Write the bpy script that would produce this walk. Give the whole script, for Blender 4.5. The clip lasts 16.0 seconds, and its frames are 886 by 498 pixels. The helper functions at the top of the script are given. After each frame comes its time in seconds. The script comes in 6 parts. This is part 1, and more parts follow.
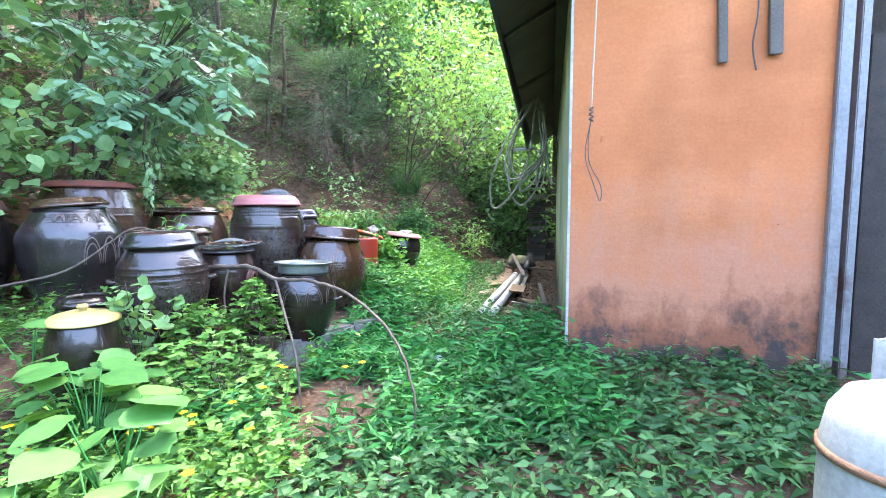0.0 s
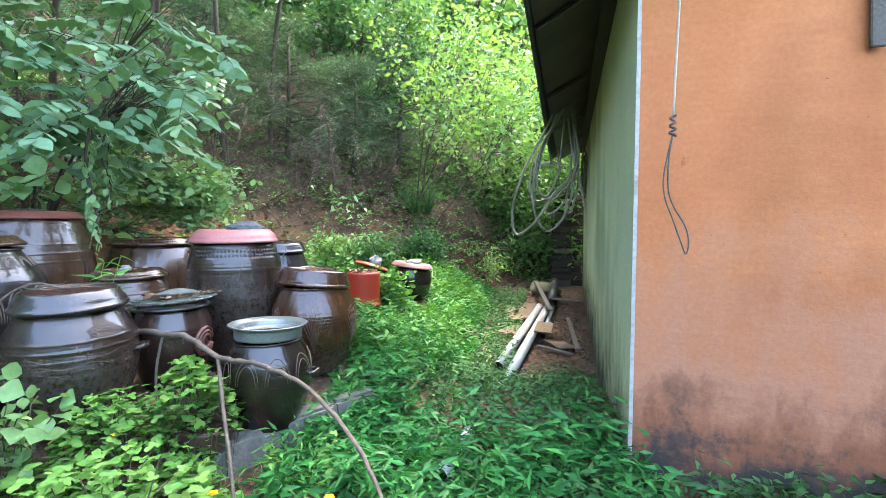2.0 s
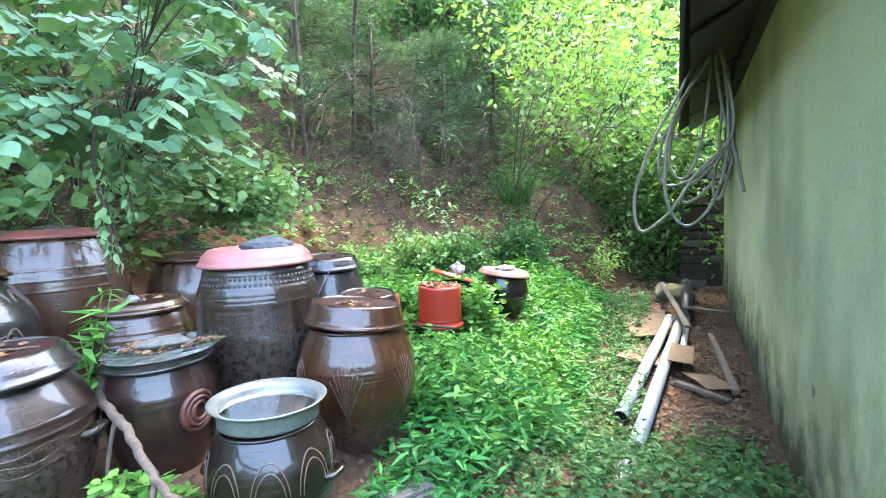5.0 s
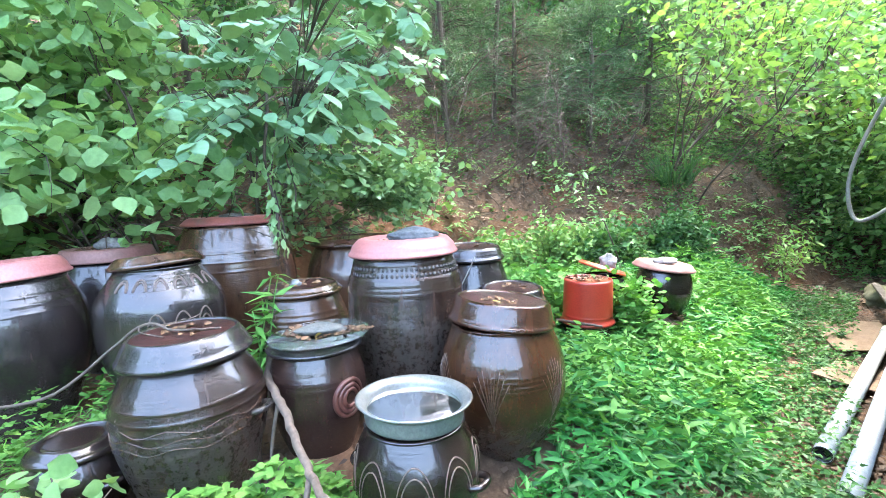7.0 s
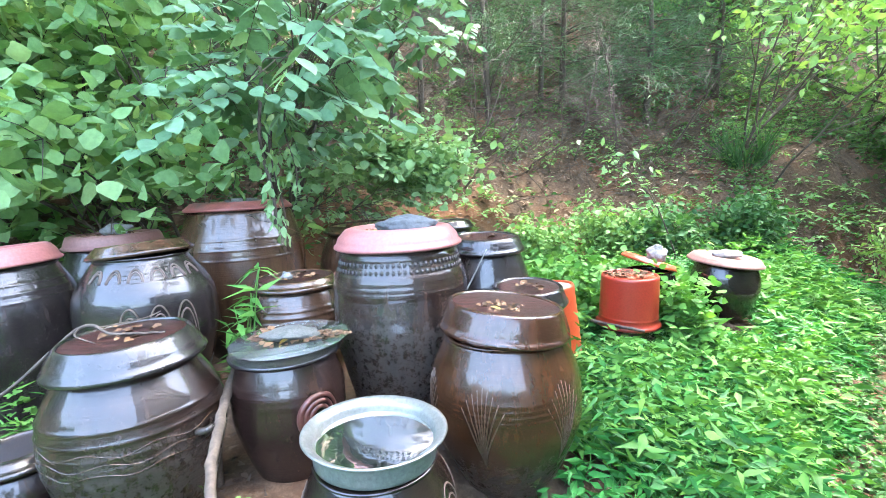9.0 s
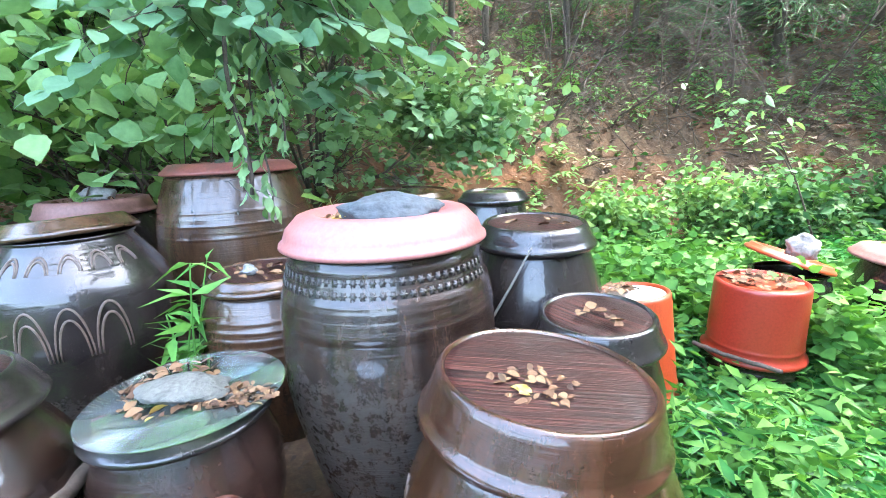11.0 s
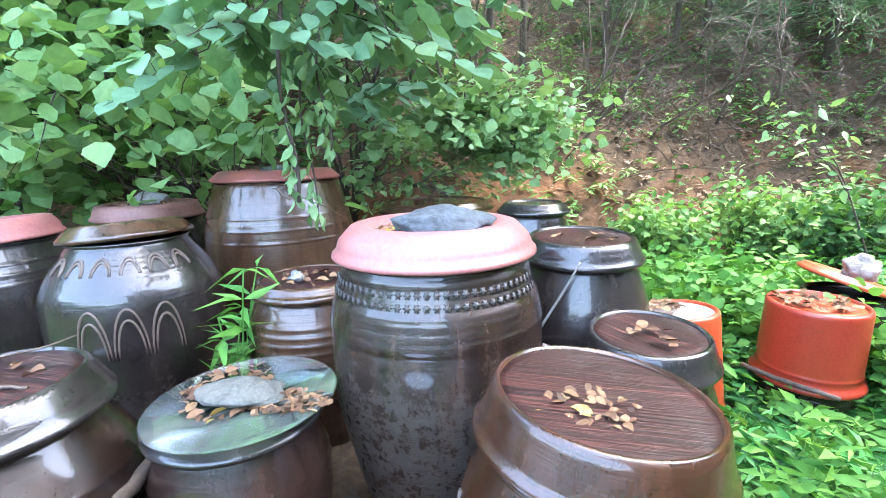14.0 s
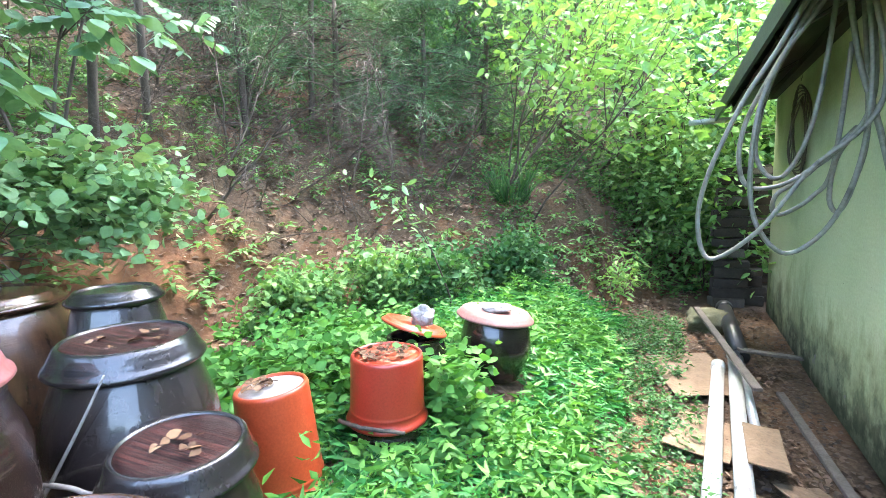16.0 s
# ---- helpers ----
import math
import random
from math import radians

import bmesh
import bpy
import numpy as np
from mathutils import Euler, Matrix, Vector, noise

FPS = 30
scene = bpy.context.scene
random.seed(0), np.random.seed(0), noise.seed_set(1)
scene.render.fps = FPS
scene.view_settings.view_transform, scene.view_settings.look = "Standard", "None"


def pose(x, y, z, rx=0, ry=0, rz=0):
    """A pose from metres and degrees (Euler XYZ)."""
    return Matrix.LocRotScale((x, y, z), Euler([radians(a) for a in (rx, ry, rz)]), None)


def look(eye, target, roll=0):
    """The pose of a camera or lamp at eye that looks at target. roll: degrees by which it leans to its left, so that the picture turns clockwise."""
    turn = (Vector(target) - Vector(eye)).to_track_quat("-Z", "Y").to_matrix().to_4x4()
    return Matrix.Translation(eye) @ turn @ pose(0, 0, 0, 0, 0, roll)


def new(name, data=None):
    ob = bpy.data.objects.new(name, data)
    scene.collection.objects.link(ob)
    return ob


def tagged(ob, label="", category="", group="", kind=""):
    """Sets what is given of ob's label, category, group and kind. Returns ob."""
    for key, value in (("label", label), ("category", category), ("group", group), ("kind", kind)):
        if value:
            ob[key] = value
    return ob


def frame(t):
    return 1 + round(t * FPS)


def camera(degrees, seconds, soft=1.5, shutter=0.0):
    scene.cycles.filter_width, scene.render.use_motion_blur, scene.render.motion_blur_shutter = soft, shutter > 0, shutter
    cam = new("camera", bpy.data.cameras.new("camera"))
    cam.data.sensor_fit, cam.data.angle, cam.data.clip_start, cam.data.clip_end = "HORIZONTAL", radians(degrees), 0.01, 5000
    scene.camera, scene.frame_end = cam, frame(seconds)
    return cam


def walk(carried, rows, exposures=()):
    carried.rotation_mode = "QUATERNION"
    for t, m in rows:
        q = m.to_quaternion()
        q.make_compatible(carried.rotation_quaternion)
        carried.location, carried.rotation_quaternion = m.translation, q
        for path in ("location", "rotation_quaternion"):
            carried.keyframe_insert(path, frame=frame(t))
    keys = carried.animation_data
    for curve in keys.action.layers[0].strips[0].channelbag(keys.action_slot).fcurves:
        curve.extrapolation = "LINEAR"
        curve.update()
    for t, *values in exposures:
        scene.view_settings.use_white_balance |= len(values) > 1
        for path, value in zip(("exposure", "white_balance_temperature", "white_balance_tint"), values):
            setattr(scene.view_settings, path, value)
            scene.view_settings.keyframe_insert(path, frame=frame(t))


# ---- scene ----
cam = camera(88.1, 16.0, soft=0.7)
PATH = [
    (0, (0.571, 0.085, 1.581), (0.347, 2.066, 1.414), -0.2),
    (0.5, (0.625, 0.488, 1.661), (0.37, 2.468, 1.538), -0.3),
    (1, (0.596, 0.545, 1.791), (0.309, 2.521, 1.691), -0.3),
    (1.5, (0.535, 0.726, 1.739), (0.248, 2.703, 1.633), -0.1),
    (2, (0.499, 1.043, 1.78), (0.201, 3.018, 1.663), -0.1),
    (2.5, (0.484, 1.101, 1.808), (0.15, 3.068, 1.665), -0.1),
    (3, (0.481, 1.213, 1.792), (0.1, 3.169, 1.62), -0.4),
    (3.2, (0.482, 1.285, 1.778), (0.084, 3.237, 1.599), -0.4),
    (5.3, (0.358, 2.247, 1.913), (-0.443, 4.072, 1.75), -2.3),
    (5.5, (0.345, 2.262, 1.924), (-0.506, 4.065, 1.76), -2.3),
    (6, (0.306, 2.335, 1.944), (-0.684, 4.063, 1.764), -2.4),
    (6.5, (0.268, 2.382, 1.941), (-0.863, 4.02, 1.743), -2.6),
    (7, (0.223, 2.329, 1.932), (-1.011, 3.887, 1.715), -2.6),
    (7.5, (0.205, 2.328, 1.927), (-1.085, 3.838, 1.693), -2.7),
    (8, (0.208, 2.407, 1.896), (-1.118, 3.885, 1.66), -2.8),
    (8.5, (0.202, 2.661, 1.889), (-1.153, 4.111, 1.646), -2.7),
    (9, (0.176, 2.809, 1.916), (-1.231, 4.203, 1.64), -2.8),
    (9.2, (0.131, 2.87, 1.902), (-1.302, 4.232, 1.598), -2.8),
    (11.3, (-0.354, 3.614, 1.907), (-1.971, 4.706, 1.471), -2.6),
    (11.5, (-0.354, 3.597, 1.928), (-1.986, 4.671, 1.498), -2.6),
    (12, (-0.373, 3.517, 1.937), (-2.029, 4.558, 1.522), -2.5),
    (12.5, (-0.375, 3.496, 1.939), (-2.041, 4.527, 1.537), -2.3),
    (13, (-0.372, 3.513, 1.938), (-2.041, 4.541, 1.544), -2.2),
    (13.5, (-0.365, 3.537, 1.934), (-2.047, 4.543, 1.537), -2.0),
    (14, (-0.374, 3.526, 1.925), (-2.041, 4.556, 1.524), -1.8),
    (14.5, (-0.361, 3.551, 1.92), (-1.944, 4.708, 1.529), -1.7),
    (15, (-0.288, 3.666, 1.932), (-1.71, 5.027, 1.576), -1.8),
    (15.5, (-0.143, 3.791, 1.975), (-1.262, 5.423, 1.68), -1.8),
    (16, (-0.023, 3.847, 2.042), (-0.719, 5.709, 1.826), -1.5),
]
EXPOSURES = [(0.0, 4.63, 6250, 16), (0.5, 3.93, 6300, 14), (1.0, 4.38, 6200, 12), (1.5, 3.98, 6550, 10), (2.0, 4.35, 6650, 10), (3.0, 4.75, 6650, 10), (5.5, 4.82, 6470, 10), (7.0, 4.9, 6470, 10), (11.5, 5.12, 6570, 8), (15.0, 5.0, 6470, 10), (16.0, 4.9, 6320, 10)]
walk(cam, [(t, look(eye, target, roll)) for t, eye, target, roll in PATH], EXPOSURES)

# ---- world, sun, exposure ----
SUN_AZ, SUN_EL = 12.0, 70.0          # degrees right of +y, and above the horizon
world = bpy.data.worlds.new("sky")
scene.world = world
world.use_nodes = True
wn = world.node_tree
sky = wn.nodes.new("ShaderNodeTexSky")
sky.sky_type, sky.sun_disc = "NISHITA", False
sky.sun_elevation, sky.sun_rotation = radians(SUN_EL), radians(SUN_AZ)
sky.air_density, sky.dust_density = 1.0, 3.0
wn.nodes["Background"].inputs["Strength"].default_value = 0.15
wn.links.new(sky.outputs[0], wn.nodes["Background"].inputs["Color"])
sun = new("sun", bpy.data.lights.new("sun", "SUN"))
sun.data.energy, sun.data.angle, sun.data.color = 0.65, radians(14), (1.0, 0.95, 0.86)
sun.matrix_world = look((0, 0, 0), (-math.sin(radians(SUN_AZ)) * math.cos(radians(SUN_EL)), -math.cos(radians(SUN_AZ)) * math.cos(radians(SUN_EL)), -math.sin(radians(SUN_EL))))

rng = np.random.default_rng(7)


# ---- materials ----
def mat(name, rough=0.6, metal=0.0, spec=0.5):
    m = bpy.data.materials.new(name)
    m.use_nodes = True
    b = m.node_tree.nodes["Principled BSDF"]
    b.inputs["Roughness"].default_value = rough
    b.inputs["Metallic"].default_value = metal
    b.inputs["Specular IOR Level"].default_value = spec
    return m, m.node_tree, b


def node(t, kind, **inputs):
    n = t.nodes.new(kind)
    for k, v in inputs.items():
        n.inputs[k.replace("_", " ")].default_value = v
    return n


def noise_tex(t, scale, detail=6.0, rough=0.6, stretch=None, coord="Object"):
    co = t.nodes.new("ShaderNodeTexCoord")
    n = node(t, "ShaderNodeTexNoise", Scale=scale, Detail=detail, Roughness=rough)
    out = co.outputs[coord]
    if stretch:
        mp = t.nodes.new("ShaderNodeMapping")
        mp.inputs["Scale"].default_value = stretch
        t.links.new(out, mp.inputs["Vector"])
        out = mp.outputs["Vector"]
    t.links.new(out, n.inputs["Vector"])
    return n.outputs["Fac"]


def ramp(t, fac, stops):
    r = t.nodes.new("ShaderNodeValToRGB")
    e = r.color_ramp.elements
    while len(e) < len(stops):
        e.new(0.5)
    for el, (p, c) in zip(e, stops):
        el.position, el.color = p, (*c, 1) if len(c) == 3 else c
    t.links.new(fac, r.inputs["Fac"])
    return r.outputs["Color"]


def mixc(t, fac, a, b, mode="MIX"):
    m = t.nodes.new("ShaderNodeMix")
    m.data_type, m.blend_type = "RGBA", mode
    for sock, v in ((m.inputs[0], fac), (m.inputs[6], a), (m.inputs[7], b)):
        if isinstance(v, bpy.types.NodeSocket):
            t.links.new(v, sock)
        elif isinstance(v, tuple):
            sock.default_value = (*v, 1)
        else:
            sock.default_value = v
    return m.outputs[2]


def bump(t, b, fac, strength, distance=0.01):
    n = node(t, "ShaderNodeBump", Strength=strength, Distance=distance)
    t.links.new(fac, n.inputs["Height"])
    t.links.new(n.outputs["Normal"], b.inputs["Normal"])


def grained(name, dark, light, scale=8.0, rough=0.7, fine=60.0, relief=0.3, metal=0.0, stretch=None, spec=0.5, stain=None, stain_scale=2.0, stain_at=0.6):
    """Two scales of noise between two tones, with fine relief and an optional stain."""
    m, t, b = mat(name, rough, metal, spec)
    big = noise_tex(t, scale, stretch=stretch)
    col = ramp(t, big, [(0.3, dark), (0.7, light)])
    small = noise_tex(t, fine, 4.0)
    col = mixc(t, 0.35, col, ramp(t, small, [(0.3, tuple(c * 0.55 for c in dark)), (0.7, tuple(min(1, c * 1.2) for c in light))]))
    if stain:
        s = noise_tex(t, stain_scale, 8.0, 0.65)
        f = ramp(t, s, [(stain_at - 0.05, (0, 0, 0)), (stain_at + 0.05, (1, 1, 1))])
        col = mixc(t, f, col, stain)
    t.links.new(col, b.inputs["Base Color"])
    bump(t, b, small, relief)
    return m


def glaze(name, dark, light, rough=0.12, streak=(3, 3, 0.8), dust=0.0, dust_col=(0.055, 0.047, 0.040), coat=0.5, splash=0.0, rings=0.32):
    """Fired onggi glaze: runs down the side, fine throwing rings, dull dust, mud splashed up from the ground."""
    m, t, b = mat(name, rough, 0.0, 0.35)
    run = noise_tex(t, 5.0, 7.0, 0.65, stretch=streak)
    col = ramp(t, run, [(0.32, dark), (0.68, light)])
    fleck = noise_tex(t, 90.0, 3.0)
    col = mixc(t, ramp(t, fleck, [(0.62, (0, 0, 0)), (0.74, (0.35, 0.35, 0.35))]), col, tuple(min(1, c * 2.2 + 0.01) for c in light))
    drip = noise_tex(t, 4.0, 8.0, 0.7, stretch=(7, 7, 0.45))
    col = mixc(t, ramp(t, drip, [(0.58, (0, 0, 0)), (0.72, (0.4, 0.4, 0.4))]), col, tuple(c * 0.4 for c in dark))
    d = noise_tex(t, 3.2, 9.0, 0.72)
    mask = ramp(t, d, [(0.66 - dust, (0, 0, 0)), (0.82 - dust, (0.5, 0.5, 0.5))])
    if splash:
        co = t.nodes.new("ShaderNodeTexCoord")
        sep = t.nodes.new("ShaderNodeSeparateXYZ")
        t.links.new(co.outputs["Object"], sep.inputs[0])
        mud = t.nodes.new("ShaderNodeMath")
        mud.operation = "MULTIPLY_ADD"
        mud.inputs[1].default_value = 0.42
        t.links.new(noise_tex(t, 7.0, 10.0, 0.75, stretch=(1, 1, 0.5)), mud.inputs[0])
        neg = t.nodes.new("ShaderNodeMath")
        neg.operation = "SUBTRACT"
        neg.inputs[0].default_value = splash - 0.21
        t.links.new(sep.outputs["Z"], neg.inputs[1])
        t.links.new(neg.outputs[0], mud.inputs[2])
        grit = ramp(t, mud.outputs[0], [(0.0, (0, 0, 0)), (0.16, (0.75, 0.75, 0.75))])
        speck = ramp(t, noise_tex(t, 30.0, 8.0, 0.8), [(0.42, (0.1, 0.1, 0.1)), (0.60, (1, 1, 1))])
        mask = mixc(t, 1.0, mask, mixc(t, 1.0, grit, speck, "MULTIPLY"), "LIGHTEN")
    col = mixc(t, mask, col, dust_col)
    t.links.new(col, b.inputs["Base Color"])
    rg = t.nodes.new("ShaderNodeMath")
    rg.operation = "MULTIPLY_ADD"
    rg.inputs[1].default_value, rg.inputs[2].default_value = 0.6, rough
    t.links.new(mask, rg.inputs[0])
    t.links.new(rg.outputs[0], b.inputs["Roughness"])
    cw = t.nodes.new("ShaderNodeMath")
    cw.operation, cw.use_clamp = "MULTIPLY_ADD", True
    cw.inputs[1].default_value, cw.inputs[2].default_value = -1.4 * coat, coat
    t.links.new(mask, cw.inputs[0])
    t.links.new(cw.outputs[0], b.inputs["Coat Weight"])
    b.inputs["Coat Roughness"].default_value = 0.09
    b.inputs["Coat IOR"].default_value = 1.6
    thrown = noise_tex(t, 6.0, 6.0, 0.68, stretch=(0.4, 0.4, 22))
    bump(t, b, thrown, rings, 0.009)
    return m


def leaf_mat(name, dark, light, rough=0.42, glow=0.35):
    m, t, b = mat(name, rough, 0.0, 0.2)
    g = t.nodes.new("ShaderNodeNewGeometry")
    col = ramp(t, g.outputs["Random Per Island"], [(0.0, dark), (0.85, light), (1.0, tuple(min(1, c * f) for c, f in zip(light, (1.5, 1.25, 1.1))))])
    col = mixc(t, 0.3, col, ramp(t, noise_tex(t, 25.0, 3.0), [(0.3, tuple(c * 0.5 for c in dark)), (0.7, light)]))
    t.links.new(col, b.inputs["Base Color"])
    tr = t.nodes.new("ShaderNodeBsdfTranslucent")
    t.links.new(mixc(t, 1.0, col, (1.0, 1.0, 0.45), "MULTIPLY"), tr.inputs["Color"])
    mx = t.nodes.new("ShaderNodeMixShader")
    mx.inputs[0].default_value = glow
    t.links.new(b.outputs[0], mx.inputs[1])
    t.links.new(tr.outputs[0], mx.inputs[2])
    t.links.new(mx.outputs[0], t.nodes["Material Output"].inputs["Surface"])
    return m


def litter_mat(name, tones):
    m, t, b = mat(name, 0.8)
    g = t.nodes.new("ShaderNodeNewGeometry")
    n = len(tones) - 1
    t.links.new(ramp(t, g.outputs["Random Per Island"], [(i / n, c) for i, c in enumerate(tones)]), b.inputs["Base Color"])
    return m


GREEN_WEED = leaf_mat("weed_leaf", (0.01, 0.07, 0.019), (0.059, 0.257, 0.06), 0.45, 0.3)
GREEN_BRIGHT = leaf_mat("herb_leaf", (0.044, 0.157, 0.032), (0.126, 0.313, 0.066), 0.5)
GREEN_ROUND = leaf_mat("round_leaf", (0.065, 0.173, 0.049), (0.179, 0.329, 0.114), 0.55)
GREEN_PINNATE = leaf_mat("pinnate_leaf", (0.1, 0.209, 0.113), (0.186, 0.33, 0.192), 0.38)
GREEN_THICKET = leaf_mat("thicket_leaf", (0.105, 0.235, 0.081), (0.261, 0.423, 0.181), 0.5, 0.4)
GREEN_HERB = leaf_mat("yellow_green_leaf", (0.052, 0.172, 0.03), (0.156, 0.317, 0.073), 0.5)
# Dark leaf tone; also puts shade into the colour of plants by the house.
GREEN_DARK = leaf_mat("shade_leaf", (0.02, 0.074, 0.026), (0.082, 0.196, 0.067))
# Yellow-green leaf tone with the trees' sunlight put into its colour.
GREEN_SUN = leaf_mat("sunlit_leaf", (0.089, 0.216, 0.06), (0.22, 0.372, 0.12), 0.42, 0.42)
GREEN_PINE = leaf_mat("pine_needle", (0.038, 0.095, 0.045), (0.11, 0.191, 0.097), 0.5, 0.25)
PETAL = leaf_mat("yellow_petal", (0.525, 0.35, 0.007), (0.63, 0.455, 0.021), 0.5, 0.3)
DRY_LEAF = litter_mat("dry_leaf", [(0.043, 0.019, 0.009), (0.109, 0.055, 0.024), (0.196, 0.113, 0.054), (0.087, 0.04, 0.017), (0.239, 0.155, 0.083)])
DARK_LITTER = litter_mat("dark_litter", [(0.026, 0.016, 0.01), (0.064, 0.038, 0.023), (0.116, 0.075, 0.046), (0.041, 0.023, 0.014)])
BANK_LEAF = litter_mat("bank_leaf", [(0.058, 0.035, 0.02), (0.139, 0.087, 0.052), (0.22, 0.151, 0.099), (0.099, 0.058, 0.035), (0.267, 0.197, 0.133)])
YELLOW_LEAF = litter_mat("yellow_fallen_leaf", [(0.377, 0.244, 0.029), (0.435, 0.319, 0.07), (0.319, 0.145, 0.023)])
BARK = grained("bark", (0.029, 0.02, 0.014), (0.087, 0.067, 0.049), 14, 0.9, 70, 0.6, stretch=(1, 1, 0.25))
TWIG = grained("dead_twig", (0.038, 0.027, 0.02), (0.112, 0.086, 0.065), 18, 0.85, 60, 0.4)
SOIL = None


def soil_mat():
    m, t, b = mat("soil_and_litter", 0.95, 0, 0.2)
    a = ramp(t, noise_tex(t, 1.1, 8, 0.62), [(0.33, (0.04, 0.026, 0.018)), (0.50, (0.086, 0.053, 0.033)), (0.60, (0.165, 0.076, 0.036)), (0.74, (0.106, 0.066, 0.042))])
    co = t.nodes.new("ShaderNodeTexCoord")
    far = t.nodes.new("ShaderNodeVectorMath")
    far.operation = "DISTANCE"
    far.inputs[1].default_value = (-4.0, 6.1, 1.7)
    t.links.new(co.outputs["Object"], far.inputs[0])
    reach = t.nodes.new("ShaderNodeMath")
    reach.operation = "MULTIPLY_ADD"
    reach.inputs[1].default_value = 2.4
    t.links.new(noise_tex(t, 1.6, 8, 0.7), reach.inputs[0])
    t.links.new(far.outputs["Value"], reach.inputs[2])
    clay = ramp(t, noise_tex(t, 5.0, 9, 0.7), [(0.32, (0.10, 0.04, 0.02)), (0.52, (0.22, 0.085, 0.034)), (0.72, (0.30, 0.13, 0.058))])
    edge = t.nodes.new("ShaderNodeMapRange")
    edge.inputs["From Min"].default_value, edge.inputs["From Max"].default_value = 2.2, 3.1
    edge.inputs["To Min"].default_value, edge.inputs["To Max"].default_value = 0.9, 0.0
    t.links.new(reach.outputs[0], edge.inputs["Value"])
    a = mixc(t, edge.outputs[0], a, clay)
    f = noise_tex(t, 22.0, 9, 0.75)
    col = mixc(t, 0.5, a, ramp(t, f, [(0.3, (0.017, 0.012, 0.008)), (0.5, (0.079, 0.053, 0.033)), (0.72, (0.224, 0.165, 0.112))]))
    t.links.new(col, b.inputs["Base Color"])
    bump(t, b, f, 0.9, 0.03)
    return m


SOIL = soil_mat()
GLAZE_BLACK = glaze("black_brown_glaze", (0.0060, 0.0042, 0.0036), (0.0204, 0.0126, 0.0096))
GLAZE_DUSTY = glaze("dusty_black_glaze", (0.0050, 0.0034, 0.0030), (0.0300, 0.0165, 0.0115), 0.13, dust=0.02, splash=0.46, rings=0.42)
GLAZE_TALL = glaze("streaked_black_glaze", (0.0045, 0.0030, 0.0026), (0.0360, 0.0190, 0.0125), 0.12, streak=(6, 6, 0.5), dust=0.02, splash=0.74, rings=0.45)
GLAZE_BROWN = glaze("red_brown_glaze", (0.0204, 0.0078, 0.0036), (0.0552, 0.0228, 0.0096), 0.12, splash=0.26)
GLAZE_BROWN_LID = glaze("red_brown_lid_glaze", (0.0204, 0.0078, 0.0042), (0.0510, 0.0204, 0.0108), 0.12)
GLAZE_TAN = glaze("tan_brown_glaze", (0.0300, 0.0144, 0.0078), (0.0720, 0.0360, 0.0192), 0.14)
GLAZE_GREY = glaze("grey_black_glaze", (0.0084, 0.0072, 0.0072), (0.0252, 0.0216, 0.0204), 0.15, splash=0.0)
GLAZE_GREY_LOW = glaze("grey_black_body_glaze", (0.0084, 0.0066, 0.0066), (0.0276, 0.0216, 0.0192), 0.17, dust=0.02, splash=0.3)
GLAZE_LID = glaze("lid_glaze", (0.0132, 0.0072, 0.0060), (0.0360, 0.0192, 0.0144), 0.12)
# Flower relief of the jar's glaze, gloss highlights put in as paler colour.
STAMP = grained("stamped_glint_glaze", (0.018, 0.016, 0.014), (0.054, 0.048, 0.044), 40, 0.15, 120, 0.2)
SCRATCH = grained("scratched_clay", (0.065, 0.042, 0.032), (0.125, 0.09, 0.07), 30, 0.5, 120, 0.2)
PINK = grained("faded_pink_plastic", (0.273, 0.09, 0.081), (0.329, 0.13, 0.118), 5, 0.45, 70, 0.06, stain=(0.26, 0.136, 0.112), stain_scale=4, stain_at=0.68)
RED_LID = grained("brick_red_plastic", (0.174, 0.043, 0.032), (0.232, 0.07, 0.052), 5, 0.5, 60, 0.08, stain=(0.104, 0.058, 0.046), stain_at=0.62)
SPIRAL = grained("dull_red_slip", (0.064, 0.023, 0.017), (0.116, 0.046, 0.035), 12, 0.35, 80, 0.1)
BROWN_LID = grained("red_brown_plastic", (0.151, 0.064, 0.052), (0.22, 0.104, 0.087), 5, 0.55, 60, 0.1)
RED_PLASTIC = grained("red_bucket_plastic", (0.267, 0.023, 0.012), (0.325, 0.038, 0.019), 4, 0.33, 90, 0.05)
ORANGE_PLASTIC = grained("orange_bucket_plastic", (0.348, 0.043, 0.014), (0.418, 0.07, 0.023), 4, 0.36, 90, 0.05)
WHITE_DISC = grained("weathered_white_plastic", (0.261, 0.232, 0.209), (0.418, 0.394, 0.371), 6, 0.5, 50, 0.1, stain=(0.145, 0.093, 0.064), stain_at=0.6)
YELLOW_LID = grained("pale_yellow_enamel", (0.319, 0.244, 0.07), (0.383, 0.307, 0.116), 6, 0.35, 60, 0.08)
STONE = grained("grey_granite", (0.046, 0.05, 0.045), (0.13, 0.133, 0.118), 30, 0.85, 110, 0.7)
STONE_DARK = grained("dark_blue_stone", (0.02, 0.025, 0.029), (0.081, 0.096, 0.107), 16, 0.8, 60, 0.6)
STONE_PALE = grained("pale_stone", (0.105, 0.105, 0.102), (0.236, 0.232, 0.223), 14, 0.85, 60, 0.6)
CONCRETE = grained("mossy_concrete", (0.075, 0.072, 0.064), (0.174, 0.168, 0.151), 5, 0.95, 45, 0.7, stain=(0.035, 0.043, 0.02), stain_at=0.55)
STEEL = grained("dull_steel", (0.134, 0.143, 0.132), (0.213, 0.224, 0.21), 12, 0.32, 80, 0.08, metal=0.45)
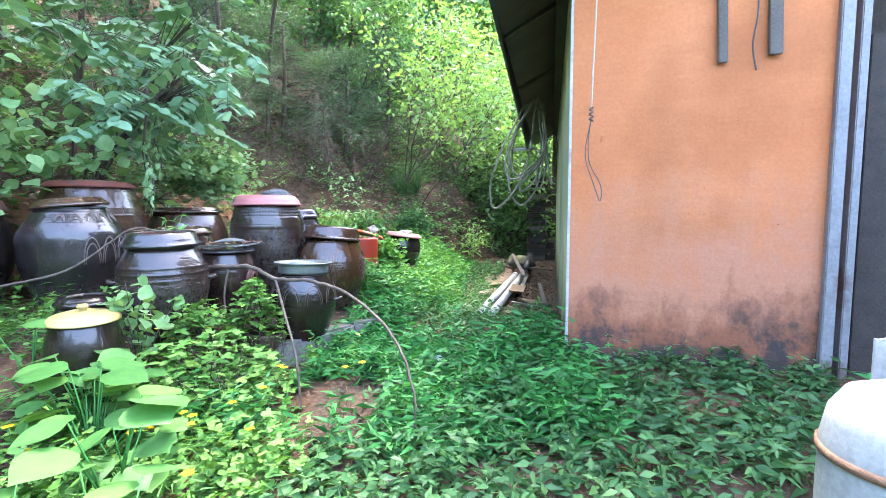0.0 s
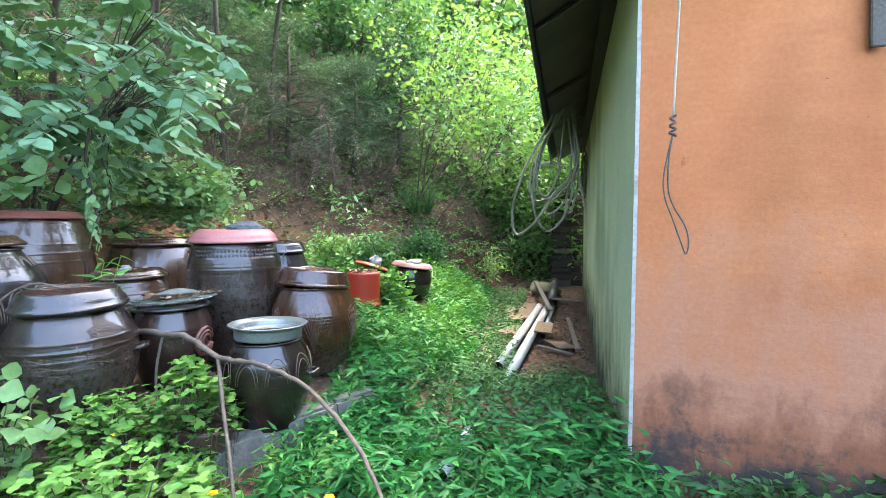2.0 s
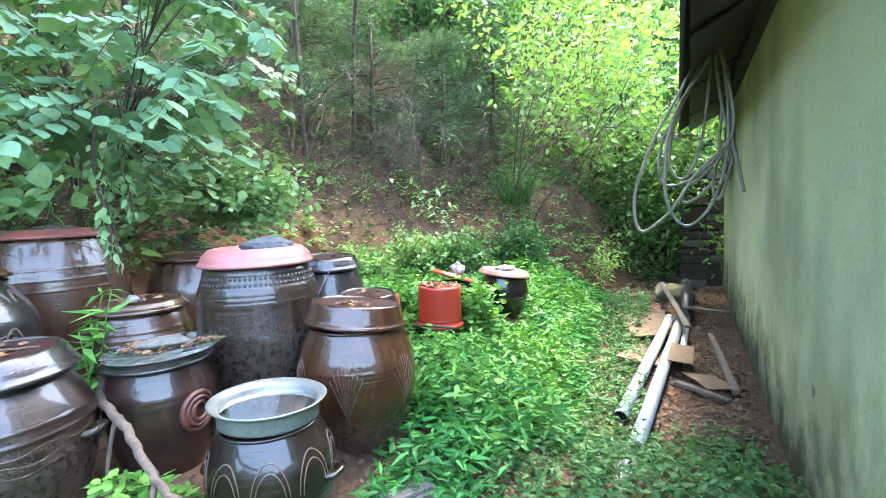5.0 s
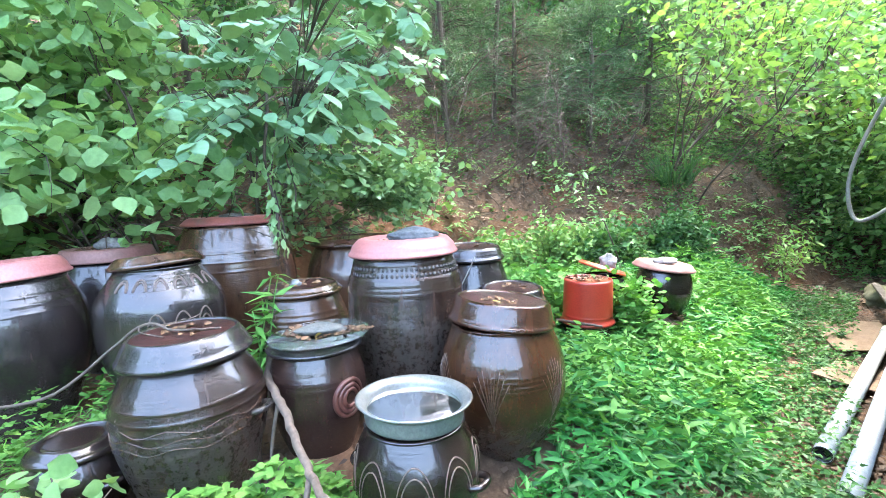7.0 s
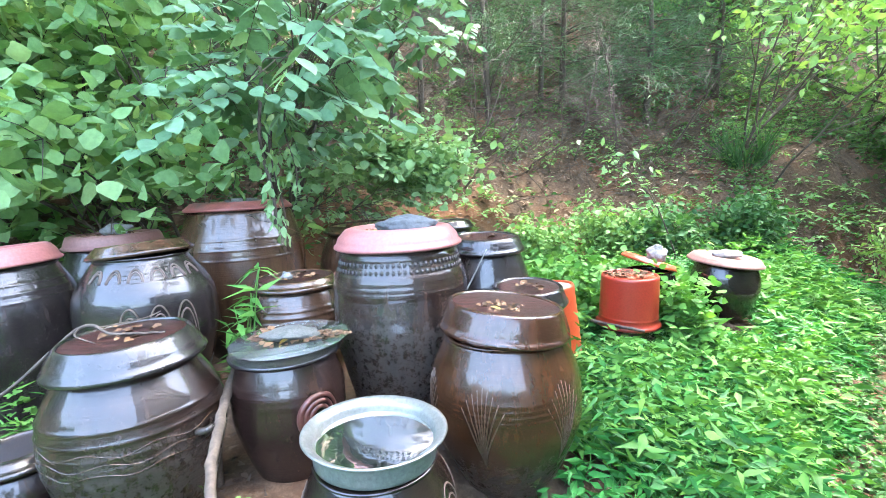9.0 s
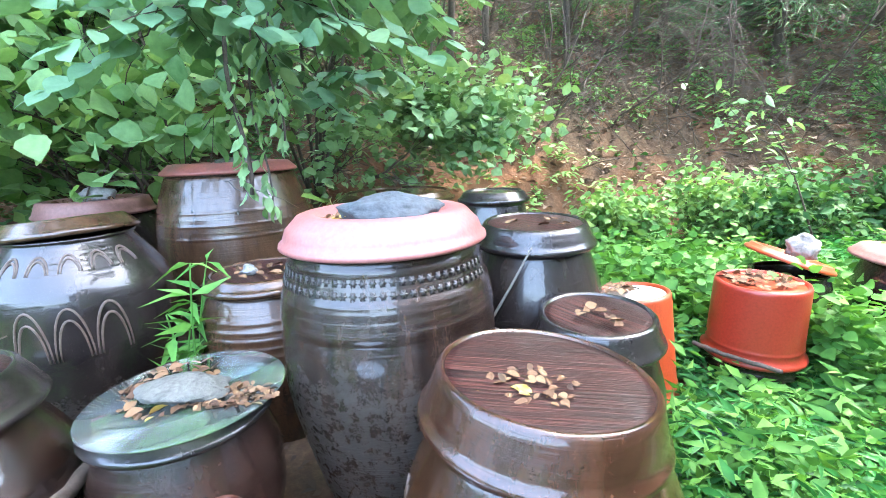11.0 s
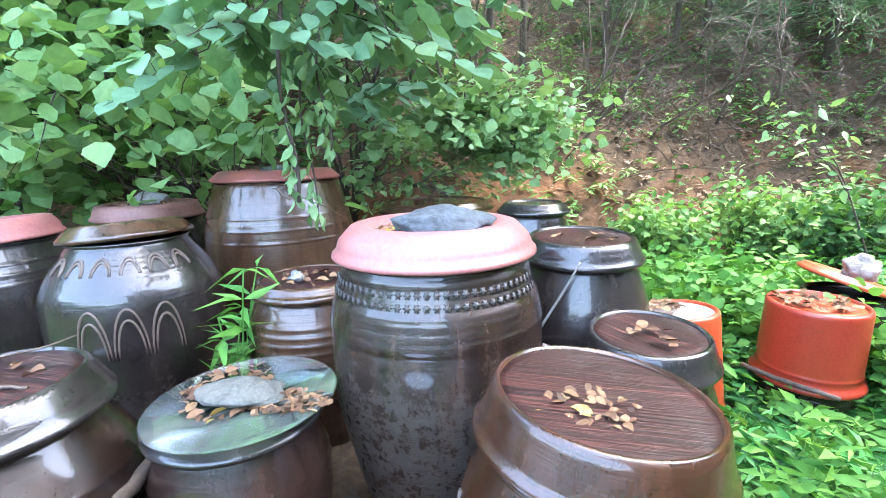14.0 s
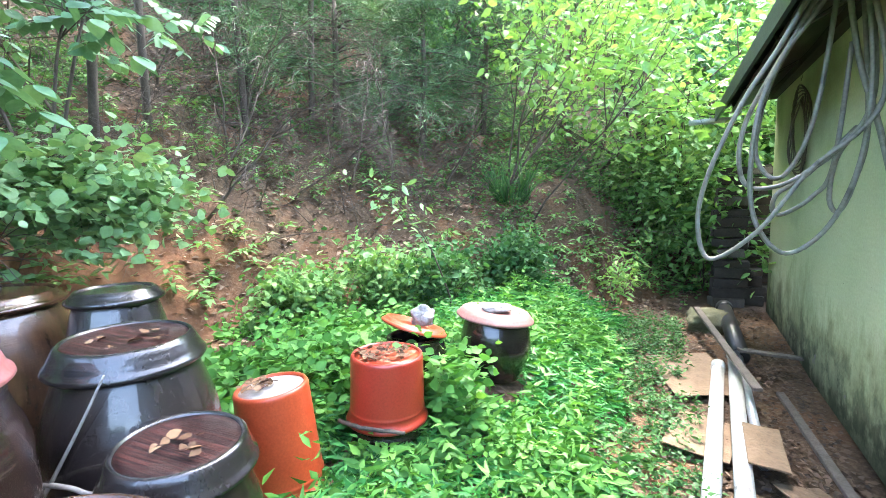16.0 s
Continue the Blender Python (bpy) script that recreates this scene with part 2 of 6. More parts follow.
PVC = grained("white_pvc", (0.286, 0.304, 0.304), (0.378, 0.392, 0.387), 5, 0.35, 60, 0.06, stain=(0.115, 0.101, 0.074), stain_scale=6, stain_at=0.66)
BLACK_PLASTIC = grained("black_plastic", (0.007, 0.008, 0.009), (0.02, 0.021, 0.023), 8, 0.4, 60, 0.1)
CARD = grained("wet_cardboard", (0.087, 0.056, 0.032), (0.157, 0.109, 0.068), 6, 0.9, 40, 0.4, stain=(0.056, 0.035, 0.022), stain_scale=5, stain_at=0.62)
OLD_WOOD = grained("weathered_wood", (0.043, 0.036, 0.029), (0.122, 0.104, 0.087), 9, 0.85, 70, 0.5, stretch=(1, 1, 0.1))
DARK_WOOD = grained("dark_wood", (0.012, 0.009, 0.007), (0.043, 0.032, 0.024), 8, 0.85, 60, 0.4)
HOSE_MAT = grained("grey_hose", (0.116, 0.107, 0.09), (0.22, 0.206, 0.18), 6, 0.4, 50, 0.1, stain=(0.075, 0.07, 0.058), stain_scale=5)
CORD_PALE = grained("pale_cord", (0.319, 0.29, 0.22), (0.435, 0.406, 0.319), 20, 0.8, 90, 0.3)
PALE_TWIG = grained("pale_bare_twig", (0.197, 0.174, 0.151), (0.336, 0.313, 0.278), 20, 0.8, 90, 0.3)
CORD_DARK = grained("dark_wire", (0.046, 0.032, 0.026), (0.099, 0.07, 0.058), 20, 0.6, 90, 0.2)
GREY_PAINT = grained("grey_painted_metal", (0.128, 0.128, 0.128), (0.209, 0.209, 0.209), 6, 0.5, 50, 0.15, stain=(0.081, 0.058, 0.046))
TANK_PAINT = grained("chipped_white_paint", (0.216, 0.231, 0.231), (0.312, 0.33, 0.33), 6, 0.45, 60, 0.1, stain=(0.12, 0.066, 0.036), stain_scale=7, stain_at=0.68)
POT_CLAY = grained("worn_brown_clay", (0.035, 0.02, 0.013), (0.087, 0.049, 0.029), 7, 0.55, 50, 0.3, stain=(0.029, 0.029, 0.02), stain_scale=5)
RUST = grained("rust", (0.093, 0.046, 0.023), (0.191, 0.11, 0.064), 14, 0.85, 60, 0.4)
ROOF_MAT = grained("dark_roof_sheet", (0.012, 0.015, 0.017), (0.032, 0.038, 0.041), 5, 0.6, 40, 0.2)
SOFFIT = grained("dark_brown_sheet", (0.018, 0.011, 0.009), (0.05, 0.032, 0.026), 3, 0.45, 40, 0.2)
TARP_EDGE = grained("dark_blue_tarp", (0.006, 0.013, 0.022), (0.018, 0.034, 0.05), 6, 0.5, 40, 0.3)
GREEN_TARP = grained("green_plastic", (0.012, 0.058, 0.041), (0.023, 0.099, 0.07), 6, 0.4, 40, 0.1)


def wall_mat(name, low, high, stain, stain_h, band, streak=None, chip=None):
    """Painted render; damp mould climbs unevenly from the footing (height in the wall's own z)."""
    m, t, b = mat(name, 0.9, 0, 0.25)
    col = ramp(t, noise_tex(t, 0.9, 8, 0.6), [(0.3, low), (0.7, high)])
    co = t.nodes.new("ShaderNodeTexCoord")
    sep = t.nodes.new("ShaderNodeSeparateXYZ")
    t.links.new(co.outputs["Object"], sep.inputs[0])
    nz = noise_tex(t, 3.2, 9, 0.68, stretch=(1, 1, 0.55))

    def climb(height, soft, swing):
        a = t.nodes.new("ShaderNodeMath")
        a.operation = "MULTIPLY_ADD"
        a.inputs[1].default_value, a.inputs[2].default_value = swing, height - swing * 0.5
        t.links.new(nz, a.inputs[0])
        s = t.nodes.new("ShaderNodeMath")
        s.operation = "SUBTRACT"
        t.links.new(a.outputs[0], s.inputs[0])
        t.links.new(sep.outputs["Z"], s.inputs[1])
        d = t.nodes.new("ShaderNodeMath")
        d.operation, d.use_clamp = "MULTIPLY_ADD", True
        d.inputs[1].default_value, d.inputs[2].default_value = 1 / soft, 0.5
        t.links.new(s.outputs[0], d.inputs[0])
        return d.outputs[0]

    smudge = ramp(t, noise_tex(t, 0.55, 5, 0.55), [(0.50, (0, 0, 0)), (0.66, (0.6, 0.6, 0.6))])
    col = mixc(t, smudge, col, tuple(v * 0.42 for v in low))
    spots = ramp(t, noise_tex(t, 7.0, 4, 0.5), [(0.74, (0, 0, 0)), (0.77, (0.5, 0.5, 0.5))])
    col = mixc(t, spots, col, tuple(v * 0.35 for v in low))
    if streak:
        col = mixc(t, climb(stain_h * 2.0, 0.55, 2.2), col, streak)
    col = mixc(t, climb(stain_h + 0.06, 0.35, 1.5), col, tuple(0.45 * a + 0.55 * b for a, b in zip(low, stain)))
    mott = ramp(t, noise_tex(t, 2.7, 10, 0.7), [(0.46, (0, 0, 0)), (0.56, (1, 1, 1))])
    low_zone = t.nodes.new("ShaderNodeMath")
    low_zone.operation = "MULTIPLY"
    t.links.new(climb(stain_h + 0.05, 0.3 + band, 0.9), low_zone.inputs[0])
    t.links.new(mott, low_zone.inputs[1])
    col = mixc(t, low_zone.outputs[0], col, stain)
    col = mixc(t, climb(stain_h - 0.22, band, 0.8), col, stain)
    if chip:
        f = ramp(t, noise_tex(t, 2.1, 10, 0.7), [(0.655, (0, 0, 0)), (0.665, (1, 1, 1))])
        col = mixc(t, f, col, chip)
    stroke = noise_tex(t, 9.0, 8, 0.7, stretch=(0.5, 0.5, 5.0))
    col = mixc(t, 0.10, col, ramp(t, stroke, [(0.3, (0.25, 0.25, 0.25)), (0.7, (0.75, 0.75, 0.75))]), "OVERLAY")
    nick = ramp(t, noise_tex(t, 19.0, 3, 0.5, stretch=(1, 1, 2.2)), [(0.735, (0, 0, 0)), (0.75, (0.7, 0.7, 0.7))])
    col = mixc(t, nick, col, tuple(v * 0.3 for v in low))
    fine = noise_tex(t, 45, 6, 0.65)
    col = mixc(t, 0.12, col, ramp(t, fine, [(0.3, (0.1, 0.1, 0.1)), (0.7, (0.9, 0.9, 0.9))]), "OVERLAY")
    t.links.new(col, b.inputs["Base Color"])
    bump(t, b, fine, 0.35, 0.006)
    return m


ORANGE_WALL = wall_mat("orange_render", (0.382, 0.124, 0.045), (0.461, 0.176, 0.075), (0.04, 0.034, 0.03), 0.58, 0.12, streak=(0.373, 0.159, 0.088))
CREAM_WALL = wall_mat("pale_green_render", (0.422, 0.437, 0.281), (0.528, 0.531, 0.352), (0.032, 0.036, 0.019), 0.34, 0.30, streak=(0.285, 0.29, 0.161), chip=(0.158, 0.14, 0.134))


def glass_mat(name, tint, rough=0.05):
    m, t, b = mat(name, rough)
    b.inputs["Base Color"].default_value = (*tint, 1)
    b.inputs["Transmission Weight"].default_value = 0.97
    b.inputs["IOR"].default_value = 1.45
    bump(t, b, noise_tex(t, 8, 4), 0.08)
    return m


GLASS = glass_mat("green_glass", (0.80, 0.93, 0.90), 0.03)
WATER = glass_mat("murky_water", (0.30, 0.40, 0.37), 0.01)


def lid_wood(name):
    """Brushed brown glaze on a lid's top: raked lines in two tones."""
    m, t, b = mat(name, 0.45, 0, 0.22)
    n = noise_tex(t, 20.0, 5.0, 0.65, stretch=(0.16, 7.0, 1.0))
    broad = noise_tex(t, 5.0, 3.0, 0.5, stretch=(0.6, 1.6, 1.0))
    col = ramp(t, n, [(0.42, (0.009, 0.003, 0.003)), (0.50, (0.032, 0.010, 0.008)), (0.58, (0.075, 0.026, 0.020))])
    col = mixc(t, ramp(t, broad, [(0.42, (0, 0, 0)), (0.6, (0.55, 0.55, 0.55))]), col, (0.014, 0.006, 0.005))
    col = mixc(t, ramp(t, noise_tex(t, 6, 8, 0.7), [(0.55, (0, 0, 0)), (0.7, (0.6, 0.6, 0.6))]), col, (0.06, 0.05, 0.044))
    t.links.new(col, b.inputs["Base Color"])
    bump(t, b, n, 0.8, 0.006)
    return m


LID_TOP = lid_wood("raked_lid_glaze")


# ---- mesh helpers ----
def mesh_of(name, verts, faces, material, smooth=False):
    me = bpy.data.meshes.new(name)
    me.from_pydata([tuple(v) for v in verts], [], faces)
    me.materials.append(material)
    if smooth:
        me.polygons.foreach_set("use_smooth", [True] * len(me.polygons))
    me.update()
    return me


def big_mesh(name, verts, tris, material, smooth=False):
    """A mesh from arrays: verts (n, 3), tris (m, 3)."""
    me = bpy.data.meshes.new(name)
    n, m = len(verts), len(tris)
    me.vertices.add(n)
    me.vertices.foreach_set("co", np.asarray(verts, np.float32).ravel())
    me.loops.add(m * 3)
    me.loops.foreach_set("vertex_index", np.asarray(tris, np.int32).ravel())
    me.polygons.add(m)
    me.polygons.foreach_set("loop_start", np.arange(0, m * 3, 3, dtype=np.int32))
    me.polygons.foreach_set("use_smooth", np.full(m, smooth))
    me.materials.append(material)
    me.update(calc_edges=True)
    return me


def thing(name, label, category, place=(0, 0, 0), rot=(0, 0, 0), group="", kind=""):
    ob = new(name)
    ob.empty_display_size = 0.1
    ob.matrix_world = pose(*place, *rot)
    return tagged(ob, label, category, group, kind)


def child(name, me, parent, label="", m=None):
    ob = new(name, me)
    ob.parent = parent
    if m is not None:
        ob.matrix_basis = m
    if label:
        ob["label"] = label
    return ob


def part(name, bm, material, parent, label="", m=None, smooth=False):
    me = bpy.data.meshes.new(name)
    bm.to_mesh(me)
    bm.free()
    me.materials.append(material)
    if smooth:
        me.polygons.foreach_set("use_smooth", [True] * len(me.polygons))
    return child(name, me, parent, label, m)


def single(name, me, label, category, place=(0, 0, 0), rot=(0, 0, 0), group="", kind=""):
    ob = new(name, me)
    ob.matrix_world = pose(*place, *rot)
    return tagged(ob, label, category, group, kind)


def smooth_profile(pts, n=10):
    """Catmull-Rom through (r, z) points."""
    p = [pts[0], *pts, pts[-1]]
    out = []
    for i in range(1, len(p) - 2):
        a, b, c, d = (np.array(q, float) for q in p[i - 1:i + 3])
        for k in range(n):
            s = k / n
            out.append(0.5 * (2 * b + (c - a) * s + (2 * a - 5 * b + 4 * c - d) * s * s + (3 * b - a - 3 * c + d) * s ** 3))
    out.append(np.array(pts[-1], float))
    return [(max(0.0, float(r)), float(z)) for r, z in out]


def lathe(name, prof, material, seg=56, wobble=0.0, seed=0):
    """Turn a profile of (r, z); closes to the axis where r is 0."""
    verts, faces, rings = [], [], []
    for r, z in prof:
        if r < 1e-5:
            rings.append([len(verts)])
            verts.append((0, 0, z))
        else:
            ring = []
            for k in range(seg):
                a = 2 * math.pi * k / seg
                w = 1 + wobble * (math.sin(2 * a + seed + z * 3) + 0.6 * math.sin(3 * a + seed * 2 - z * 5))
                ring.append(len(verts))
                verts.append((r * w * math.cos(a), r * w * math.sin(a), z))
            rings.append(ring)
    for a, b in zip(rings, rings[1:]):
        for k in range(seg):
            j = (k + 1) % seg
            if len(a) == 1 and len(b) == 1:
                continue
            if len(a) == 1:
                faces.append((a[0], b[j], b[k]))
            elif len(b) == 1:
                faces.append((a[k], a[j], b[0]))
            else:
                faces.append((a[k], a[j], b[j], b[k]))
    return mesh_of(name, verts, faces, material, True)


def tube_arrays(path, radii, sides=7, ends=True):
    """Verts and tris of a tube along path (list of points) with a radius at each."""
    P = [Vector(p) for p in path]
    n = len(P)
    if not isinstance(radii, (list, tuple, np.ndarray)):
        radii = [radii] * n
    verts, tris = [], []
    t0 = (P[1] - P[0]).normalized()
    u = t0.orthogonal().normalized()
    for i in range(n):
        t = (P[min(i + 1, n - 1)] - P[max(i - 1, 0)]).normalized()
        u = (u - t * u.dot(t))
        u = u.normalized() if u.length > 1e-6 else t.orthogonal().normalized()
        v = t.cross(u)
        for k in range(sides):
            a = 2 * math.pi * k / sides
            verts.append(P[i] + (u * math.cos(a) + v * math.sin(a)) * radii[i])
    for i in range(n - 1):
        for k in range(sides):
            j = (k + 1) % sides
            a, b, c, d = i * sides + k, i * sides + j, (i + 1) * sides + j, (i + 1) * sides + k
            tris += [(a, b, c), (a, c, d)]
    if ends:
        for k in range(1, sides - 1):
            tris.append((0, k + 1, k))
            o = (n - 1) * sides
            tris.append((o, o + k, o + k + 1))
    return [tuple(v) for v in verts], tris


def tubes_mesh(name, items, material, sides=6):
    V, T = [], []
    for path, radii in items:
        v, t = tube_arrays(path, radii, sides)
        o = len(V)
        V += v
        T += [(a + o, b + o, c + o) for a, b, c in t]
    return big_mesh(name, np.array(V), np.array(T), material, True)


def curve_pts(pts, n=8):
    p = [pts[0], *pts, pts[-1]]
    out = []
    for i in range(1, len(p) - 2):
        a, b, c, d = (np.array(q, float) for q in p[i - 1:i + 3])
        for k in range(n):
            s = k / n
            out.append(0.5 * (2 * b + (c - a) * s + (2 * a - 5 * b + 4 * c - d) * s * s + (3 * b - a - 3 * c + d) * s ** 3))
    out.append(np.array(pts[-1], float))
    return out


def box_bm(sx, sy, sz, bev=0.004, base=True):
    bm = bmesh.new()
    bmesh.ops.create_cube(bm, size=1)
    for v in bm.verts:
        v.co = Vector((v.co.x * sx, v.co.y * sy, (v.co.z + (0.5 if base else 0)) * sz))
    if bev:
        bmesh.ops.bevel(bm, geom=bm.edges[:], offset=bev, segments=2, affect="EDGES")
    return bm


def rock_mesh(name, sx, sy, sz, material, seed, rough=0.12):
    bm = bmesh.new()
    bmesh.ops.create_icosphere(bm, subdivisions=4, radius=1)
    off = Vector((seed * 7.3, seed * 3.1, seed))
    for v in bm.verts:
        k = 1 + rough * 2.0 * noise.noise(v.co * 1.3 + off) + rough * 0.7 * noise.noise(v.co * 4 + off)
        z = v.co.z
        v.co = Vector((v.co.x * sx * k, v.co.y * sy * k, max(-0.72, z * k) * sz))
    me = bpy.data.meshes.new(name)
    bm.to_mesh(me)
    bm.free()
    me.materials.append(material)
    me.polygons.foreach_set("use_smooth", [True] * len(me.polygons))
    return me


# ---- leaves ----
def shape_ovate(w):
    v = np.array([(0, 0, 0), (-.40 * w, .22, .05), (.40 * w, .22, .05), (-.5 * w, .48, .06), (.5 * w, .48, .06), (-.28 * w, .78, .02), (.28 * w, .78, .02), (0, 1, -.12), (0, .48, -.02)])
    t = np.array([(0, 8, 1), (0, 2, 8), (1, 8, 3), (2, 4, 8), (3, 8, 5), (4, 6, 8), (5, 8, 7), (6, 7, 8)])
    return v, t


def shape_broad(w):
    """A rounded leaf with a sunk midrib and a drawn-out tip."""
    half = [(.10, .26), (.24, .42), (.42, .50), (.60, .45), (.76, .31), (.89, .14)]
    v = [(0, 0, 0), (0, .3, -.035), (0, .6, -.045), (0, .85, -.06), (0, 1, -.13)]
    v += [(sg * b * w, a, .04 - .16 * a * a) for sg in (-1, 1) for a, b in half]
    t = []
    for o, flip in ((5, False), (11, True)):
        f = [(0, 1, o), (o, 1, o + 1), (o + 1, 1, o + 2), (1, 2, o + 2), (o + 2, 2, o + 3), (2, 3, o + 3), (o + 3, 3, o + 4), (o + 4, 3, o + 5), (3, 4, o + 5)]
        t += [q[::-1] if flip else q for q in f]
    return np.array(v), np.array(t)


def shape_blade(w):
    v = np.array([(0, 0, 0), (-.5 * w, .35, .04), (.5 * w, .35, .04), (0, .4, -.02), (0, 1, -.22)])
    t = np.array([(0, 3, 1), (0, 2, 3), (1, 3, 4), (2, 4, 3)])
    return v, t


def shape_lobed():
    """A leaf of three rounded lobes, fanned from its base."""
    half = [(10, .98), (28, .78), (48, .42), (68, .68), (90, .64), (115, .42)]
    rim = [(-q, r) for q, r in half[::-1]] + half
    v = [(0, 0, 0)] + [(r * .62 * math.sin(radians(q)), .10 + r * .88 * math.cos(radians(q)), .06 * math.cos(i * 1.9)) for i, (q, r) in enumerate(rim)]
    return np.array(v), np.array([(0, i + 1, i) for i in range(1, len(rim))])


def leaves(name, P, D, S, shape, material, lift=0.5, spin=1.0):
    """One mesh of leaves: bases P (n, 3), tip directions D, lengths S. lift: how much the blades face the sky."""
    P, D, S = np.asarray(P, float), np.asarray(D, float), np.asarray(S, float)
    n = len(P)
    D = D / (np.linalg.norm(D, axis=1, keepdims=True) + 1e-9)
    up = np.array([0, 0, 1.0]) * lift + rng.normal(0, 1, (n, 3)) * (1 - lift) * spin
    X = np.cross(D, up)
    X /= np.linalg.norm(X, axis=1, keepdims=True) + 1e-9
    Z = np.cross(X, D)
    v, t = shape
    wide = rng.uniform(0.8, 1.2, (n, 1, 1))
    V = P[:, None, :] + S[:, None, None] * (v[None, :, 0:1] * wide * X[:, None, :] + v[None, :, 1:2] * D[:, None, :] + v[None, :, 2:3] * Z[:, None, :])
    T = t[None] + (np.arange(n) * len(v))[:, None, None]
    return big_mesh(name, V.reshape(-1, 3), T.reshape(-1, 3), material, True)


def rand_dirs(n, z0=-0.5, z1=0.4):
    a = rng.uniform(0, 2 * math.pi, n)
    return np.stack([np.cos(a), np.sin(a), rng.uniform(z0, z1, n)], 1)


# ---- ground ----
FOOT = np.array([(-14, -3), (-8, 0.8), (-5.4, 2.6), (-4.45, 4.0), (-3.85, 5.1), (-3.5, 6.0), (-3.45, 7.2), (-2.85, 8.6), (-1.35, 9.9), (0.4, 11.6), (1.6, 13.8), (5, 17), (16, 22)])


def past_foot(x, y):
    """Distance beyond the foot of the hill (minus: in the yard)."""
    p = np.stack([np.ravel(x), np.ravel(y)], 1).astype(float)
    best, sign = np.full(len(p), 1e9), np.ones(len(p))
    for a, b in zip(FOOT, FOOT[1:]):
        ab = b - a
        s = np.clip(((p - a) @ ab) / (ab @ ab), 0, 1)
        q = p - (a + s[:, None] * ab)
        d = np.hypot(q[:, 0], q[:, 1])
        c = ab[0] * (p[:, 1] - a[1]) - ab[1] * (p[:, 0] - a[0])
        hit = d < best
        best[hit], sign[hit] = d[hit], np.where(c[hit] > 0, 1, -1)
    return (best * sign).reshape(np.shape(x))


def sstep(a, b, x):
    s = np.clip((x - a) / (b - a), 0, 1)
    return s * s * (3 - 2 * s)


def ripple(x, y):
    return 0.5 * np.sin(1.7 * x + 0.6 * y) * np.cos(1.3 * y - 0.4 * x) + 0.3 * np.sin(4.1 * x - 2.3 * y + 1) + 0.2 * np.sin(7.7 * y + 5.1 * x + 2)


def height(x, y):
    x, y = np.asarray(x, float), np.asarray(y, float)
    g = 0.25 + 0.083 * np.clip(y, -1.5, 6.8)
    low = 0.46 - 0.27 * sstep(3.0, 5.6, y) + 0.12 * sstep(7.0, 11.0, y)
    g = g + (low - g) * sstep(-1.05, 0.30, x) * sstep(3.6, 5.6, y)
    step = (x + 1.75) * 0.80 - (y - 2.45) * 0.60     # minus: on the jar terrace
    near = 1 - sstep(3.6, 4.6, y)
    g = g + near * (0.03 - 0.15 * sstep(-0.06, 0.10, step)) * sstep(0.9, 2.2, y) * (1 - sstep(0.2, 0.9, x))
    g = g + 0.20 * (1 - sstep(-0.42, -0.16, step)) * (1 - sstep(3.2, 5.0, y)) * sstep(1.6, 2.5, y)
    d = past_foot(x, y)
    up = np.clip(d, 0, 14)
    hill = 1.25 * np.minimum(up, 0.9) + 0.80 * np.clip(up - 0.9, 0, None)
    rough = sstep(0, 1.5, d)
    return g + hill + ripple(x, y) * (0.022 + 0.16 * rough) + 0.25 * rough * ripple(x * 0.43 + 3, y * 0.43)


def zg(x, y):
    return float(height(np.array([x]), np.array([y]))[0])


def axis_steps(lo, hi, fine, far):
    near = np.arange(lo, hi + 1e-6, fine)
    g, out_l, out_r, s = 1.25, [], [], fine
    a, b = lo, hi
    while b < far:
        s *= g
        a, b = a - s, b + s
        out_l.append(a)
        out_r.append(b)
    return np.concatenate([out_l[::-1], near, out_r])


gx, gy = axis_steps(-9, 4, 0.11, 400), axis_steps(-2, 15, 0.11, 400)
GX, GY = np.meshgrid(gx, gy, indexing="ij")
GZ = height(GX, GY)
idx = np.arange(GX.size).reshape(GX.shape)
q = np.stack([idx[:-1, :-1], idx[1:, :-1], idx[1:, 1:], idx[:-1, 1:]], -1).reshape(-1, 4)
tris = np.concatenate([q[:, [0, 1, 2]], q[:, [0, 2, 3]]])
ground = new("ground", big_mesh("ground", np.stack([GX, GY, GZ], -1).reshape(-1, 3), tris, SOIL, True))
tagged(ground, "brown soil and leaf litter rising into a wooded bank", "ground", kind="structure")

# ---- house ----
CORNER = Vector((1.08, 3.37, 0.0))
ALONG = Vector((0.119, 0.993, 0.0)).normalized()      # side wall, away from the start
ACROSS = Vector((ALONG.y, -ALONG.x, 0))               # into the house
SIDE_LEN, FRONT_LEN, WALL_H, FOOTING = 8.2, 5.0, 3.35, 0.25
HOUSE = Matrix(((ACROSS.x, ALONG.x, 0, CORNER.x), (ACROSS.y, ALONG.y, 0, CORNER.y), (0, 0, 1, FOOTING), (0, 0, 0, 1)))


def house_piece(name, x0, x1, y0, y1, z0, z1, material, label, category="wall", bev=0.0):
    bm = box_bm(x1 - x0, y1 - y0, z1 - z0, bev)
    me = bpy.data.meshes.new(name)
    bm.to_mesh(me)
    bm.free()
    me.materials.append(material)
    me.transform(Matrix.Translation(((x0 + x1) / 2, (y0 + y1) / 2, z0)))
    ob = new(name, me)
    ob.matrix_world = HOUSE
    return tagged(ob, label, category, kind="structure")


